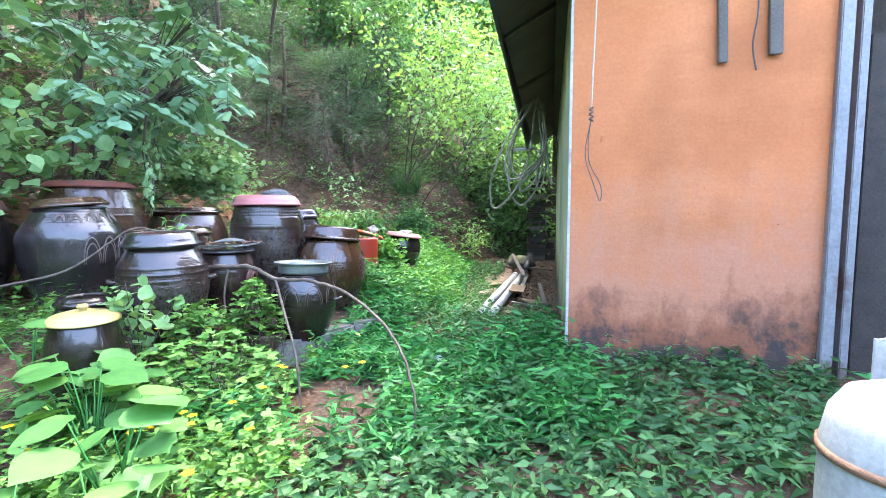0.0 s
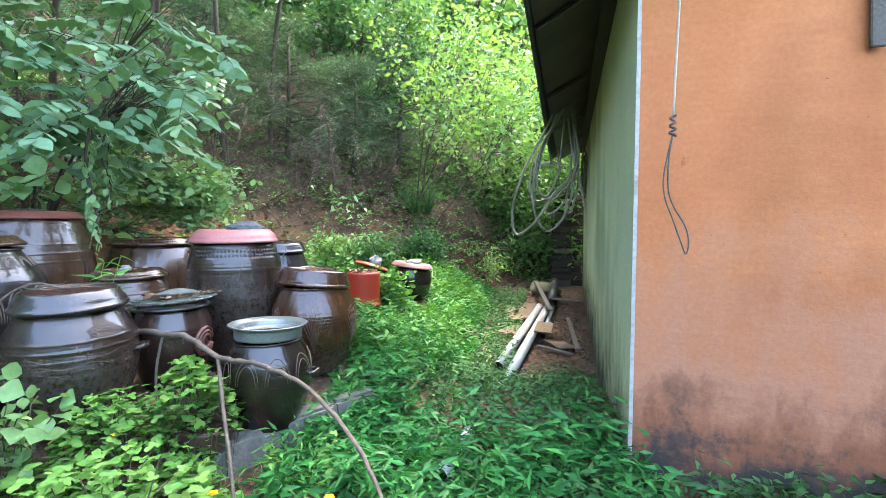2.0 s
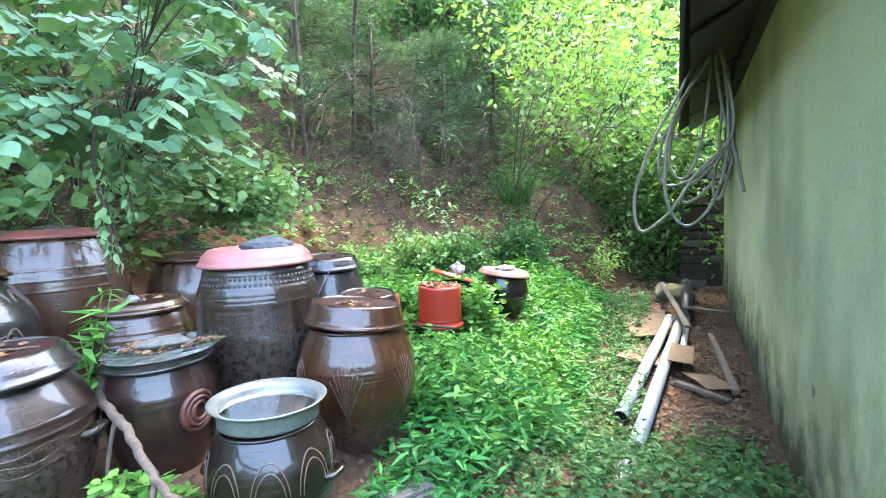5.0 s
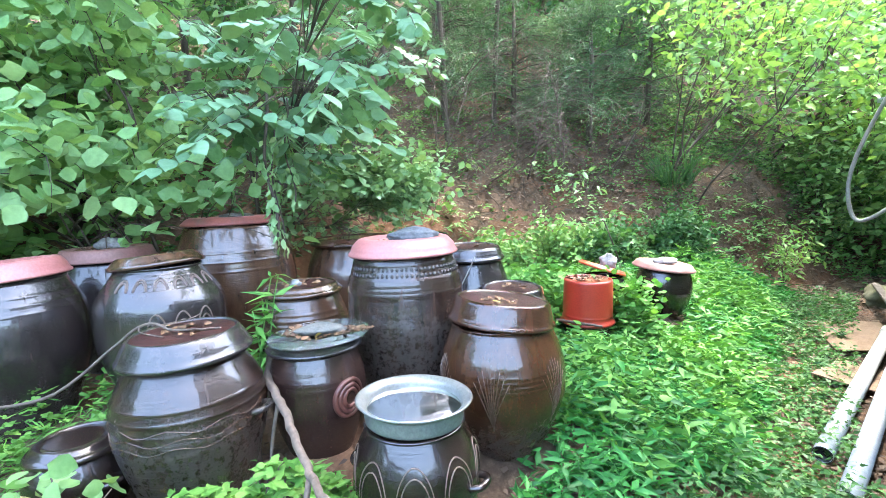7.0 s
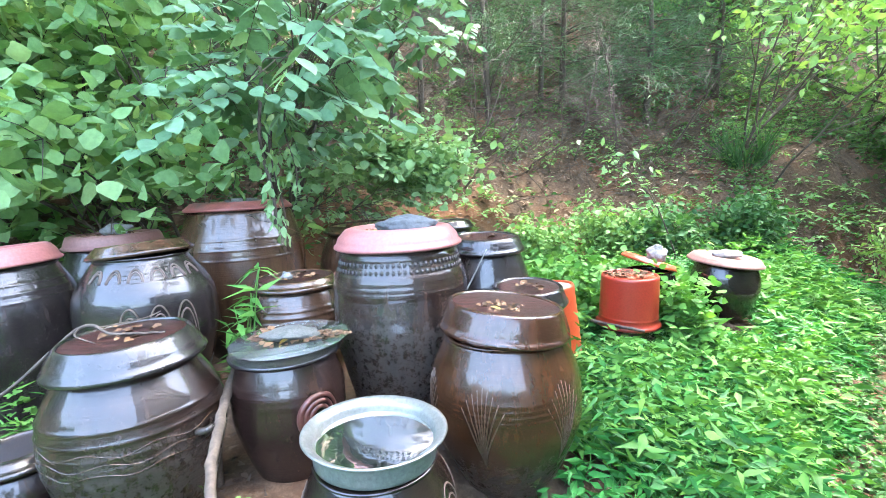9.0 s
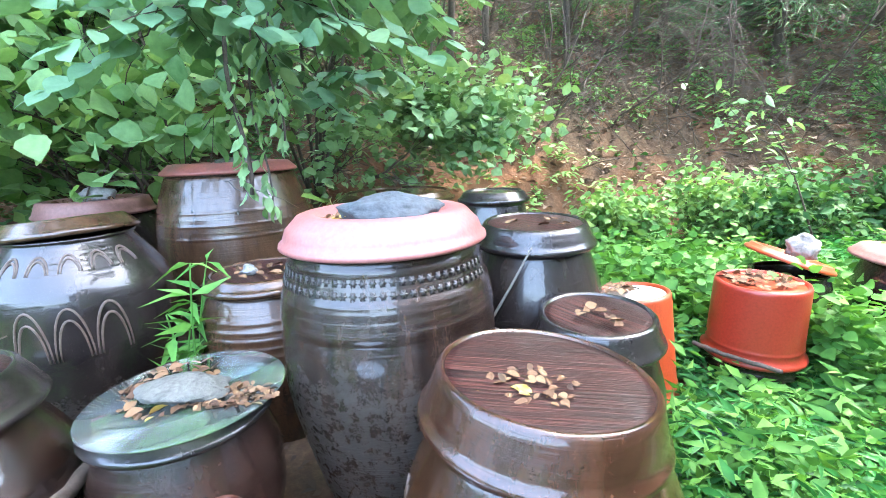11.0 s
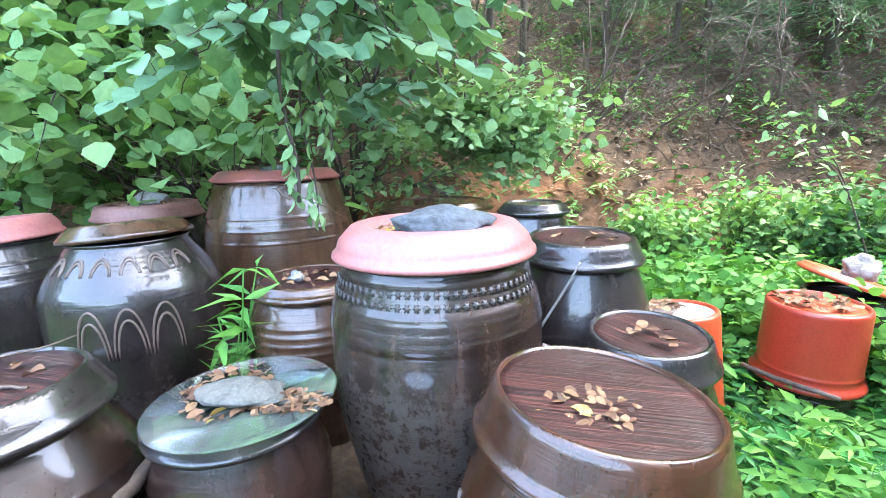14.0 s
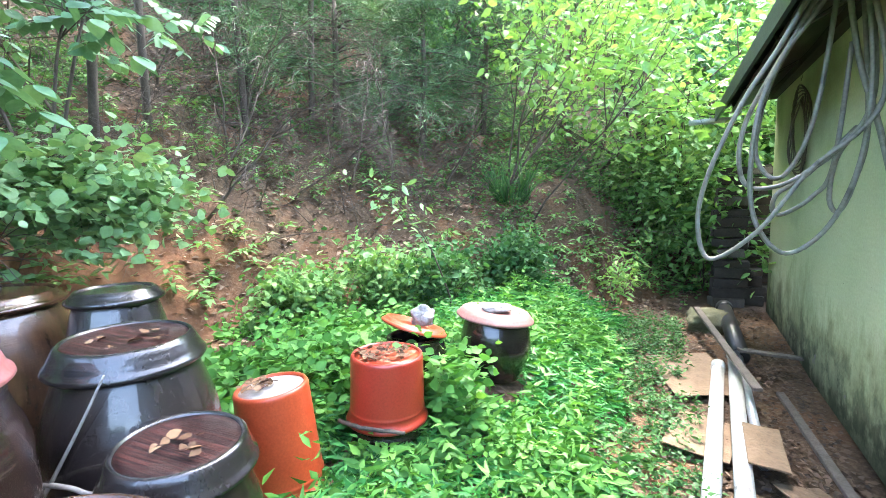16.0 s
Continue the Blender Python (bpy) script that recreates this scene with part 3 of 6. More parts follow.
house_piece("wall_side", 0, 0.18, 0.012, SIDE_LEN, 0, WALL_H + 0.5, CREAM_WALL, "pale green rendered wall with dark mould climbing from the ground")
house_piece("wall_front", 0.012, 1.62, 0.0, 0.18, 0, WALL_H + 0.5, ORANGE_WALL, "orange rendered wall with black damp stains at its foot")
house_piece("corner_strip", -0.004, 0.014, -0.006, 0.016, 0.1, WALL_H + 0.4, WHITE_DISC, "worn white plaster corner edge", "trim")
# The recess's dark interior is put into the colour of its walls.
house_piece("wall_front_recess", 1.62, FRONT_LEN, 0.9, 1.05, 0, WALL_H + 0.5, DARK_WOOD, "recess wall in the tone of its dark interior")
house_piece("wall_back", 0.18, FRONT_LEN, SIDE_LEN - 0.18, SIDE_LEN, 0, WALL_H + 0.5, CREAM_WALL, "pale green rendered back wall")
house_piece("wall_far", FRONT_LEN, FRONT_LEN + 0.18, 0.9, SIDE_LEN, 0, WALL_H + 0.5, CREAM_WALL, "pale green rendered far wall")
house_piece("wall_recess_side", 1.44, 1.62, 0.18, 0.9, 0, WALL_H + 0.5, DARK_WOOD, "recess side wall in the tone of its dark interior")


def roof_slab():
    """Corrugated sheet: eave a good half metre outside the side wall and slightly askew, rising to a ridge over the middle."""
    verts, faces = [], []
    xs, ys = [-0.72, 2.6, 5.92], np.arange(-0.9, SIDE_LEN + 0.08, 0.045)
    zs = [2.96, 4.75, 2.96]
    for layer in (0, -0.03):
        for j, y in enumerate(ys):
            w = 0.014 * math.cos(j * math.pi / 2)
            for x, z in zip((-0.54 - 0.019 * y, *xs[1:]), zs):
                verts.append((x, y, z + w + layer))
    n = len(ys)
    for layer in (0, 1):
        o = layer * n * 3
        for j in range(n - 1):
            for k in range(2):
                f = (o + j * 3 + k, o + j * 3 + k + 1, o + (j + 1) * 3 + k + 1, o + (j + 1) * 3 + k)
                faces.append(f if layer == 0 else f[::-1])
    for j in range(n - 1):
        for k in (0, 2):
            faces.append((j * 3 + k, (j + 1) * 3 + k, n * 3 + (j + 1) * 3 + k, n * 3 + j * 3 + k))
    ob = new("roof", mesh_of("roof", verts, faces, ROOF_MAT))
    ob.matrix_world = HOUSE
    return tagged(ob, "dark corrugated roof sheet with a deep overhanging eave", "roof", kind="structure")


roof = roof_slab()
for k in range(9):
    y = -0.5 + k * 1.05
    bm = box_bm(0.66, 0.07, 0.09, 0.006, base=False)
    part("rafter", bm, DARK_WOOD, roof, "dark timber rafter", pose(-0.25, y, 3.115, 0, -28.3, 0))
eave_edge = house_piece("fascia", -0.014, 0.014, -0.9, SIDE_LEN + 0.06, 2.82, 2.98, TARP_EDGE, "dark blue tarpaulin strip along the eave", "trim")
eave_edge.matrix_world = HOUSE @ pose(-0.555, 0, 0, 0, 0, 1.09)
house_piece("soffit_beam", -0.10, -0.004, 0.0, SIDE_LEN, 3.04, 3.18, DARK_WOOD, "dark wall plate beam under the eave", "trim")

for k in range(5):
    y0 = -0.85 + k * 1.8
    bm = box_bm(0.62, 1.74, 0.012, 0.003, base=False)
    bmesh.ops.subdivide_edges(bm, edges=[e for e in bm.edges if e.calc_length() > 0.3], cuts=5, use_grid_fill=True)
    for v in bm.verts:
        v.co.z += 0.02 * noise.noise(Vector((v.co.x * 3 + k, v.co.y * 2.2, 3.0)))
    part("soffit_sheet", bm, SOFFIT, roof, "sagging dark brown sheet under the rafters", pose(-0.28, y0 + 0.87, 3.03, 0, -28.3, 0))
    part("soffit_batten", box_bm(0.60, 0.05, 0.014, 0.003, base=False), OLD_WOOD, roof, "grey batten across the eave", pose(-0.28, y0 + 0.02, 3.005, 0, -28.3, 0))

gut = thing("gutter", "short white plastic gutter end under the eave", "gutter")
gut.matrix_world = HOUSE @ pose(-0.78, SIDE_LEN + 0.1, 2.86, 0, 0, 0)
prof = [(math.cos(a) * 0.07, math.sin(a) * 0.07) for a in np.linspace(math.pi, 2 * math.pi, 9)]
prof += [(math.cos(a) * 0.062, math.sin(a) * 0.062) for a in np.linspace(2 * math.pi, math.pi, 9)]
vv, ff = [], []
for i, x in enumerate((-0.28, 0.28)):
    vv += [(x, a, b) for a, b in prof]
m_ = len(prof)
ff = [(k, (k + 1) % m_, m_ + (k + 1) % m_, m_ + k) for k in range(m_)]
child("channel", mesh_of("channel", vv, ff, PVC), gut)
part("bracket", box_bm(0.02, 0.16, 0.03, 0.003), GREY_PAINT, gut, "grey metal bracket", pose(0, 0, 0.0))

# posts at the end of the orange wall
for x0, x1, y0, y1, nm in ((1.54, 1.61, -0.05, -0.002, "door_post"), (1.68, 1.73, 0.02, 0.1, "door_post")):
    house_piece(nm, x0, x1, y0, y1, 0.1, 3.4, GREY_PAINT, "grey painted metal door post with chipped edges", "post", 0.006)
house_piece("door_1", 1.78, 2.9, 0.10, 0.14, 0.12, 2.4, DARK_WOOD, "dark wooden door leaf in shade", "door", 0.004)


# ---- jars ----
COMBED = grained("combed_glaze", (0.041, 0.023, 0.014), (0.087, 0.052, 0.035), 30, 0.3, 120, 0.2)
def body_profile(h, rb, belly, rn, at=0.55, rim=0.012):
    """Outside of a jar from its foot to the mouth, then down inside. at: the belly's height as a share of h."""
    out = smooth_profile([(rb, 0.0), (rb + (belly - rb) * 0.50, h * at * 0.36), (belly * 0.975, h * at * 0.76), (belly, h * at), (belly * 0.965, h * (at + (1 - at) * 0.45)), (rn * 1.06, h * 0.955), (rn, h * 0.985)], 9)
    res = list(out)
    res += [(rn + rim, h * 0.99), (rn + rim, h), (rn, h + 0.004), (rn - 0.02, h), (rn - 0.02, h - 0.06), (rn - 0.01, h - 0.14), (0.0, h - 0.16)]
    return [(0.0, 0.0)] + res


def dense(prof, step=0.008):
    out = [prof[0]]
    for (r0, z0), (r1, z1) in zip(prof, prof[1:]):
        n = max(1, int(math.hypot(r1 - r0, z1 - z0) / step))
        for k in range(1, n + 1):
            out.append((r0 + (r1 - r0) * k / n, z0 + (z1 - z0) * k / n))
    return out


def radius_at(prof, z):
    best = 0.0
    for (r0, z0), (r1, z1) in zip(prof, prof[1:]):
        if min(z0, z1) <= z <= max(z0, z1) and abs(z1 - z0) > 1e-6:
            best = max(best, r0 + (r1 - r0) * (z - z0) / (z1 - z0))
    return best


def marks(name, prof, pieces, width, material, parent, label="", proud=0.0025):
    """Scratched or combed strokes on a jar: each piece a list of lines, each line a list of (angle, z)."""
    for piece in pieces:
        V, T = [], []
        for line in piece:
            pts = []
            for a, z in line:
                r = radius_at(prof, z) + proud * 0.3
                pts.append((r * math.cos(radians(a)), r * math.sin(radians(a)), z))
            v, t = tube_arrays(pts, [width * 0.5 * (0.5 + 0.5 * math.sin(math.pi * (i + 0.5) / len(pts))) for i in range(len(pts))], 5)
            o = len(V)
            V += v
            T += [tuple(i + o for i in f) for f in t]
        child(name, big_mesh(name, np.array(V), np.array(T), material, True), parent, label)


def lid_flanged(r, h, top):
    """Onggi lid: rolled flange, sloping shoulder, shallow dished top."""
    return dense([(0.0, 0.0), (r * 0.86, 0.0), (r, -0.004), (r + 0.006, 0.006), (r + 0.002, 0.016), (r * 0.975, 0.022), (r * 0.95, h * 0.45), (top + 0.010, h * 0.92), (top + 0.003, h * 0.985), (top, h), (top - 0.005, h - 0.001), (top - 0.010, h - 0.012)], 0.012)


def lid_dish(r, h, top, sink=0.02):
    """Upturned plastic basin used as a lid."""
    return dense([(r * 0.93, -0.006), (r, -0.012), (r + 0.008, -0.006), (r + 0.006, 0.004), (r * 0.985, 0.012), (r * 0.95, h * 0.5), (top + 0.03, h * 0.93), (top + 0.01, h), (top - 0.02, h - 0.002), (top - 0.035, h - sink), (0.0, h - sink)], 0.015)


def jar(x, y, z0, ztop, rb, belly, rn, at, material, label, ridges=(), wobble=0.004, seed=0, tilt=(0, 0), ears=False, group="jars"):
    z0 = zg(x, y) - 0.012
    t = thing("jar", label, "jar", (x, y, z0), (tilt[0], tilt[1], 0), group)
    tall = ztop - z0
    prof = dense(body_profile(tall, rb, belly, rn, at), 0.006 if ridges else 0.02)
    prof = [(r + (sum(amp * math.exp(-((z - zr * tall) / 0.0055) ** 2) for zr, amp in ridges) if r > 0.1 and i < len(prof) * 0.8 else 0), z) for i, (r, z) in enumerate(prof)]
    child("body", lathe("jar_body", prof, material, 56, wobble, seed), t)
    if ears is not False:
        zz = (ztop - z0) * at * 1.02
        rr = radius_at(prof, zz)
        for a in (ears, ears + 180):
            pts = [(rr - 0.01, -0.05, 0.0), (rr + 0.025, -0.04, 0.005), (rr + 0.04, 0, 0.01), (rr + 0.025, 0.04, 0.005), (rr - 0.01, 0.05, 0.0)]
            child("handle", tubes_mesh("jar_handle", [(curve_pts(pts, 5), 0.014)], material, 8), t, "", pose(0, 0, zz, 0, 0, a))
    return t, prof, ztop - z0


def onggi_lid(j, x, y, z, r, h, top, mat_side, mat_top, label, tilt=(0, 0), turn=0.0):
    m = Matrix.Translation(-j.location) @ pose(x, y, z, tilt[0], tilt[1], turn)
    t = child("lid", lathe("lid", lid_flanged(r, h, top), mat_side, 64, 0.002), j, label, m)
    child("top", lathe("lid_top", dense([(0.0, h - 0.010), (top * 0.5, h - 0.008), (top - 0.007, h - 0.008), (top - 0.007, h - 0.018), (0.0, h - 0.02)], 0.02), mat_top, 56), t)
    return t


def dish_lid(j, x, y, z, r, h, top, material, label, tilt=(0, 0), sink=0.02):
    me = lathe("dish", lid_dish(r, h, top, sink), material, 64, 0.003, x)
    return child("lid", me, j, label, Matrix.Translation(-j.location) @ pose(x, y, z, tilt[0], tilt[1], 0))


def ring(z, amp=0.003, n=1, gap=0.025):
    return [(z + i * gap, amp) for i in range(n)]


def arches(a0, n, step, zb, zt, wide, rows=3):
    out = []
    for i in range(n):
        out.append([])
        for k in range(rows):
            s = 1 - k * 0.22
            out[-1].append([(a0 + i * step + wide * s * math.cos(u), zb + (zt - zb) * s * math.sin(u)) for u in np.linspace(0, math.pi, 17)])
    return out


# tall pink-lidded jar in the middle
j, pr, hh = jar(-1.58, 4.24, 0.70, 1.655, 0.20, 0.335, 0.27, 0.66, GLAZE_TALL, "tall black-brown glazed jar with stamped flower bands, dusty below", ring(0.775, 0.0055, 8, 0.0125) + ring(0.945, 0.004, 1), seed=1)
flowers = []
for zrow in (0.922, 0.89):
    for a in np.arange(248, 400, 4.8):
        flowers.append([[(a - 1.9 * math.cos(u), hh * zrow - 0.011 * math.sin(u)), (a + 1.9 * math.cos(u), hh * zrow + 0.011 * math.sin(u))] for u in np.arange(3) * math.pi / 3])
marks("flower_stamp", pr, flowers, 0.008, STAMP, j, "stamped flower with its gloss highlight painted pale")
dish_lid(j, -1.58, 4.24, 1.645, 0.306, 0.085, 0.225, PINK, "faded pink plastic basin turned over as a jar lid")
# brown jar with a raked lid
j, pr, hh = jar(-0.96, 4.262, 0.64, 1.315, 0.185, 0.312, 0.235, 0.56, GLAZE_BROWN, "red-brown glazed jar with combed bamboo leaves on its side", ring(0.60, 0.003, 4, 0.035), seed=2)
fan = []
for base in (292, 236, 352):
    fan.append([[(base + (k - 4) * 3.8 * (s ** 1.5), hh * (0.30 + (0.50 - 0.014 * abs(k - 4) ** 1.6) * s)) for s in np.linspace(0, 1, 8)] for k in range(9)])
marks("combed_leaf", pr, fan, 0.006, COMBED, j, "combed pale leaf strokes")
onggi_lid(j, -0.96, 4.262, 1.315, 0.265, 0.115, 0.226, GLAZE_BROWN_LID, LID_TOP, "glossy red-brown jar lid with a raked top", (0, 7), 55)
# wide jar in front
j, pr, hh = jar(-1.797, 3.117, 0.60, 1.335, 0.20, 0.293, 0.215, 0.60, GLAZE_DUSTY, "wide black glazed jar with wavy bands and lug handles", ring(0.50, 0.004, 5, 0.07), seed=3, ears=215)
waves = [[[(a, hh * zz + 0.010 * math.sin(radians(a * 9 + ph))) for a in range(0, 364, 4)]] for zz, ph in ((0.60, 0), (0.66, 90), (0.55, 40))]
marks("wavy_band", pr, waves, 0.006, GLAZE_TAN, j, "wavy combed bands")
onggi_lid(j, -1.797, 3.117, 1.342, 0.252, 0.095, 0.203, GLAZE_GREY, LID_TOP, "glossy dark jar lid with a brushed brown top", (1, -1), 40)
# jar under the glass plate
j, pr, hh = jar(-1.639, 3.638, 0.64, 1.255, 0.15, 0.232, 0.185, 0.60, GLAZE_LID, "small black-brown jar with red spiral ornament, under a glass plate", ring(0.70, 0.004, 4, 0.03), seed=4)
spiral = [[[(ang + 20 * rr * math.cos(u), hh * 0.58 + 0.085 * rr * math.sin(u)) for u in np.linspace(0.1, 1.9 * math.pi, 26)] for rr in (1.0, 0.74, 0.48)] for ang in (2,)]
marks("spiral_ornament", pr, spiral, 0.028, SPIRAL, j, "raised dull red spirals")
child("collar", lathe("collar", dense([(0.19, -0.01), (0.225, -0.012), (0.23, 0.0), (0.20, 0.02), (0.0, 0.022)]), GLAZE_GREY, 48), j, "dark flat inner lid", pose(0, 0, hh + 0.006))
single("glass_plate", lathe("glass_plate", [(0.0, 0.0), (0.240, 0.0), (0.244, 0.004), (0.240, 0.008), (0.0, 0.008)], GLASS, 72), "round green-tinted glass plate laid on a jar", "glass plate", (-1.622, 3.655, 1.304), (1.5, -1, 0))
# jar with a basin of water
j, pr, hh = jar(-0.95, 3.583, 0.56, 1.085, 0.16, 0.248, 0.185, 0.58, GLAZE_BLACK, "round dark brown jar with lug handles holding a steel basin", ring(0.50, 0.003, 4, 0.045), seed=5, ears=15)
marks("scratched_arch", pr, arches(190, 7, 40, hh * 0.58, hh * 0.86, 16, 2), 0.006, SCRATCH, j, "scratched arches")
b = thing("basin", "dull steel basin full of dark water on a jar", "basin", (-0.95, 3.583, 1.095), (-2, 1, 0))
child("bowl", lathe("bowl", dense([(0.0, -0.01), (0.165, -0.008), (0.192, 0.0), (0.196, 0.062), (0.222, 0.074), (0.228, 0.080), (0.222, 0.084), (0.211, 0.078), (0.192, 0.066), (0.178, 0.01), (0.0, 0.002)], 0.01), STEEL, 72), b)
child("water", lathe("basin_water", [(0.0, 0.044), (0.182, 0.044)], WATER, 48), b, "dark still water")
# arch-patterned jar
j, pr, hh = jar(-2.792, 3.40, 0.70, 1.62, 0.20, 0.348, 0.225, 0.60, GLAZE_GREY_LOW, "big grey-black jar with scratched double arches", ring(0.86, 0.002, 5, 0.022), seed=6)
marks("scratched_arch", pr, arches(334, 3, 21, hh * 0.50, hh * 0.73, 9.5, 2) + arches(300, 6, 20, hh * 0.87, hh * 0.94, 7, 2), 0.011, SCRATCH, j, "pale scratched arches")
onggi_lid(j, -2.792, 3.40, 1.62, 0.252, 0.065, 0.20, GLAZE_TAN, LID_TOP, "low glossy brown jar lid sitting askew", (2, -5))
# red-lidded big jar at the back
j, pr, hh = jar(-3.358, 4.176, 0.80, 1.82, 0.27, 0.45, 0.35, 0.58, GLAZE_TAN, "huge brown-grey glazed jar at the foot of the bank", ring(0.7, 0.003, 3, 0.06), seed=7)
dish_lid(j, -3.358, 4.176, 1.822, 0.374, 0.05, 0.30, RED_LID, "flat brick-red plastic jar lid", sink=0.012)
# jar with a brown lid and a white stone
j, pr, hh = jar(-3.943, 3.474, 0.80, 1.60, 0.22, 0.36, 0.28, 0.6, GLAZE_GREY_LOW, "dark grey glazed jar under the leaves", seed=8)
dish_lid(j, -3.943, 3.474, 1.60, 0.32, 0.085, 0.26, BROWN_LID, "dull red-brown plastic basin turned over as a lid")
# pink-lidded jar at the edge
j, pr, hh = jar(-3.36, 2.80, 0.72, 1.60, 0.22, 0.375, 0.28, 0.6, GLAZE_GREY_LOW, "big dark jar with a dotted band", ring(0.8, 0.003, 3, 0.05), seed=9)
dish_lid(j, -3.36, 2.80, 1.60, 0.31, 0.09, 0.24, PINK, "pale pink plastic basin turned over as a lid", (3, -2))
# orange-brown jar at the back
j, pr, hh = jar(-3.03, 5.12, 0.85, 1.565, 0.26, 0.44, 0.34, 0.58, GLAZE_TAN, "broad orange-brown glazed jar by the red bank", seed=10)
onggi_lid(j, -3.03, 5.12, 1.568, 0.385, 0.06, 0.34, GLAZE_BROWN_LID, GLAZE_BROWN_LID, "wide glossy brown dish lid")
# low jar with a knotted lid
j, pr, hh = jar(-2.32, 4.05, 0.72, 1.375, 0.18, 0.285, 0.225, 0.62, GLAZE_TAN, "low brown jar with wavy ridges", ring(0.66, 0.004, 5, 0.05), seed=11)
onggi_lid(j, -2.32, 4.05, 1.378, 0.252, 0.055, 0.215, GLAZE_TAN, LID_TOP, "flat brown jar lid littered with dry leaves")
# three dark jars behind the pink lid
j, pr, hh = jar(-1.58, 4.90, 0.75, 1.52, 0.18, 0.272, 0.205, 0.6, GLAZE_GREY_LOW, "dark blue-black jar beside the weeds", seed=12)
onggi_lid(j, -1.58, 4.90, 1.522, 0.232, 0.085, 0.19, GLAZE_GREY, LID_TOP, "dark jar lid with a red-brown raked top", (1, 2))
j, pr, hh = jar(-2.40, 5.42, 0.80, 1.575, 0.17, 0.235, 0.18, 0.6, GLAZE_GREY_LOW, "grey-black jar near the bank", seed=13)
onggi_lid(j, -2.40, 5.42, 1.577, 0.21, 0.06, 0.17, GLAZE_GREY, GLAZE_GREY, "plain dark grey jar lid")
j, pr, hh = jar(-1.163, 4.734, 0.72, 1.30, 0.14, 0.215, 0.165, 0.6, GLAZE_BLACK, "small black-brown jar beside an orange bucket", seed=14)
onggi_lid(j, -1.163, 4.734, 1.302, 0.198, 0.085, 0.165, GLAZE_GREY, LID_TOP, "small dark lid with dry leaves on its brown top", (2, 3))
# little black jars on the near side
j, pr, hh = jar(-2.10, 2.78, 0.50, 0.98, 0.13, 0.19, 0.15, 0.6, GLAZE_BLACK, "small shiny black jar half hidden in weeds", seed=15, ears=200)
onggi_lid(j, -2.10, 2.78, 0.982, 0.17, 0.05, 0.13, GLAZE_BLACK, GLAZE_BLACK, "small shiny black lid")
j, pr, hh = jar(-1.76, 2.41, 0.36, 0.965, 0.12, 0.19, 0.15, 0.62, GLAZE_BLACK, "small shiny black pot under a yellow lid", seed=16)
t = child("lid", lathe("yellow_dome", dense([(0.165, -0.004), (0.182, 0.0), (0.182, 0.008), (0.15, 0.028), (0.09, 0.046), (0.03, 0.052), (0.0, 0.053)], 0.01), YELLOW_LID, 56), j, "pale yellow enamel lid", Matrix.Translation(-j.location) @ pose(-1.76, 2.41, 0.968, 2, 3, 0))
child("knob", lathe("knob", dense([(0.022, 0.050), (0.018, 0.06), (0.03, 0.075), (0.026, 0.088), (0.0, 0.092)], 0.006), YELLOW_LID, 24), t)
# far jar with a pink lid
j, pr, hh = jar(-0.814, 7.0, 0.68, 1.205, 0.17, 0.252, 0.20, 0.55, GLAZE_BLACK, "dark brown jar standing among the weeds", seed=17)
dish_lid(j, -0.814, 7.0, 1.195, 0.272, 0.05, 0.21, BROWN_LID, "dull pink-brown plastic lid weighed down by a stone", (-3, 7))
# dark jar with a slipped orange dish
j, pr, hh = jar(-1.214, 6.47, 0.78, 1.175, 0.15, 0.21, 0.17, 0.55, GLAZE_BLACK, "dark jar overgrown by vines", seed=18)
dish_lid(j, -1.214, 6.47, 1.235, 0.21, 0.028, 0.165, ORANGE_PLASTIC, "slipped orange plastic dish on a jar", (-13, 14))


def bucket(x, y, z, r_low, r_top, h, material, mat_top, label, tilt=(0, 0)):
    """An upturned plastic tub: rolled rim below, slight taper, recessed base on top."""
    t = thing("bucket", label, "bucket", (x, y, z), (tilt[0], tilt[1], 0), "plastic buckets")
    side = dense([(r_low - 0.02, 0.0), (r_low + 0.014, 0.0), (r_low + 0.018, 0.01), (r_low + 0.012, 0.024), (r_low, 0.03), (r_low - 0.004, 0.06), (r_low - 0.001, 0.064), (r_low - 0.005, 0.07), (r_top + 0.002, h - 0.012), (r_top - 0.004, h), (r_top - 0.016, h + 0.001), (r_top - 0.02, h - 0.014)], 0.012)
    child("side", lathe("bucket_side", side, material, 64, 0.003, x), t)
    child("base", lathe("bucket_base", [(0.0, h - 0.012), (r_top * 0.5, h - 0.014), (r_top - 0.018, h - 0.012), (r_top - 0.018, h - 0.02), (0.0, h - 0.022)], mat_top, 48), t)
    return t


j, pr, hh = jar(-1.17, 5.98, 0.74, 0.862, 0.14, 0.20, 0.18, 0.6, GLAZE_BLACK, "squat black pot under a red bucket", seed=19)
bucket(-1.17, 5.98, 0.868, 0.205, 0.192, 0.36, RED_PLASTIC, ORANGE_PLASTIC, "red plastic tub turned upside down on a pot", (0, 2))
bucket(-1.475, 5.505, zg(-1.475, 5.505) - 0.01, 0.185, 0.165, 1.213 - zg(-1.475, 5.505), ORANGE_PLASTIC, WHITE_DISC, "orange plastic tub turned upside down with a whitened base", (2, -4))


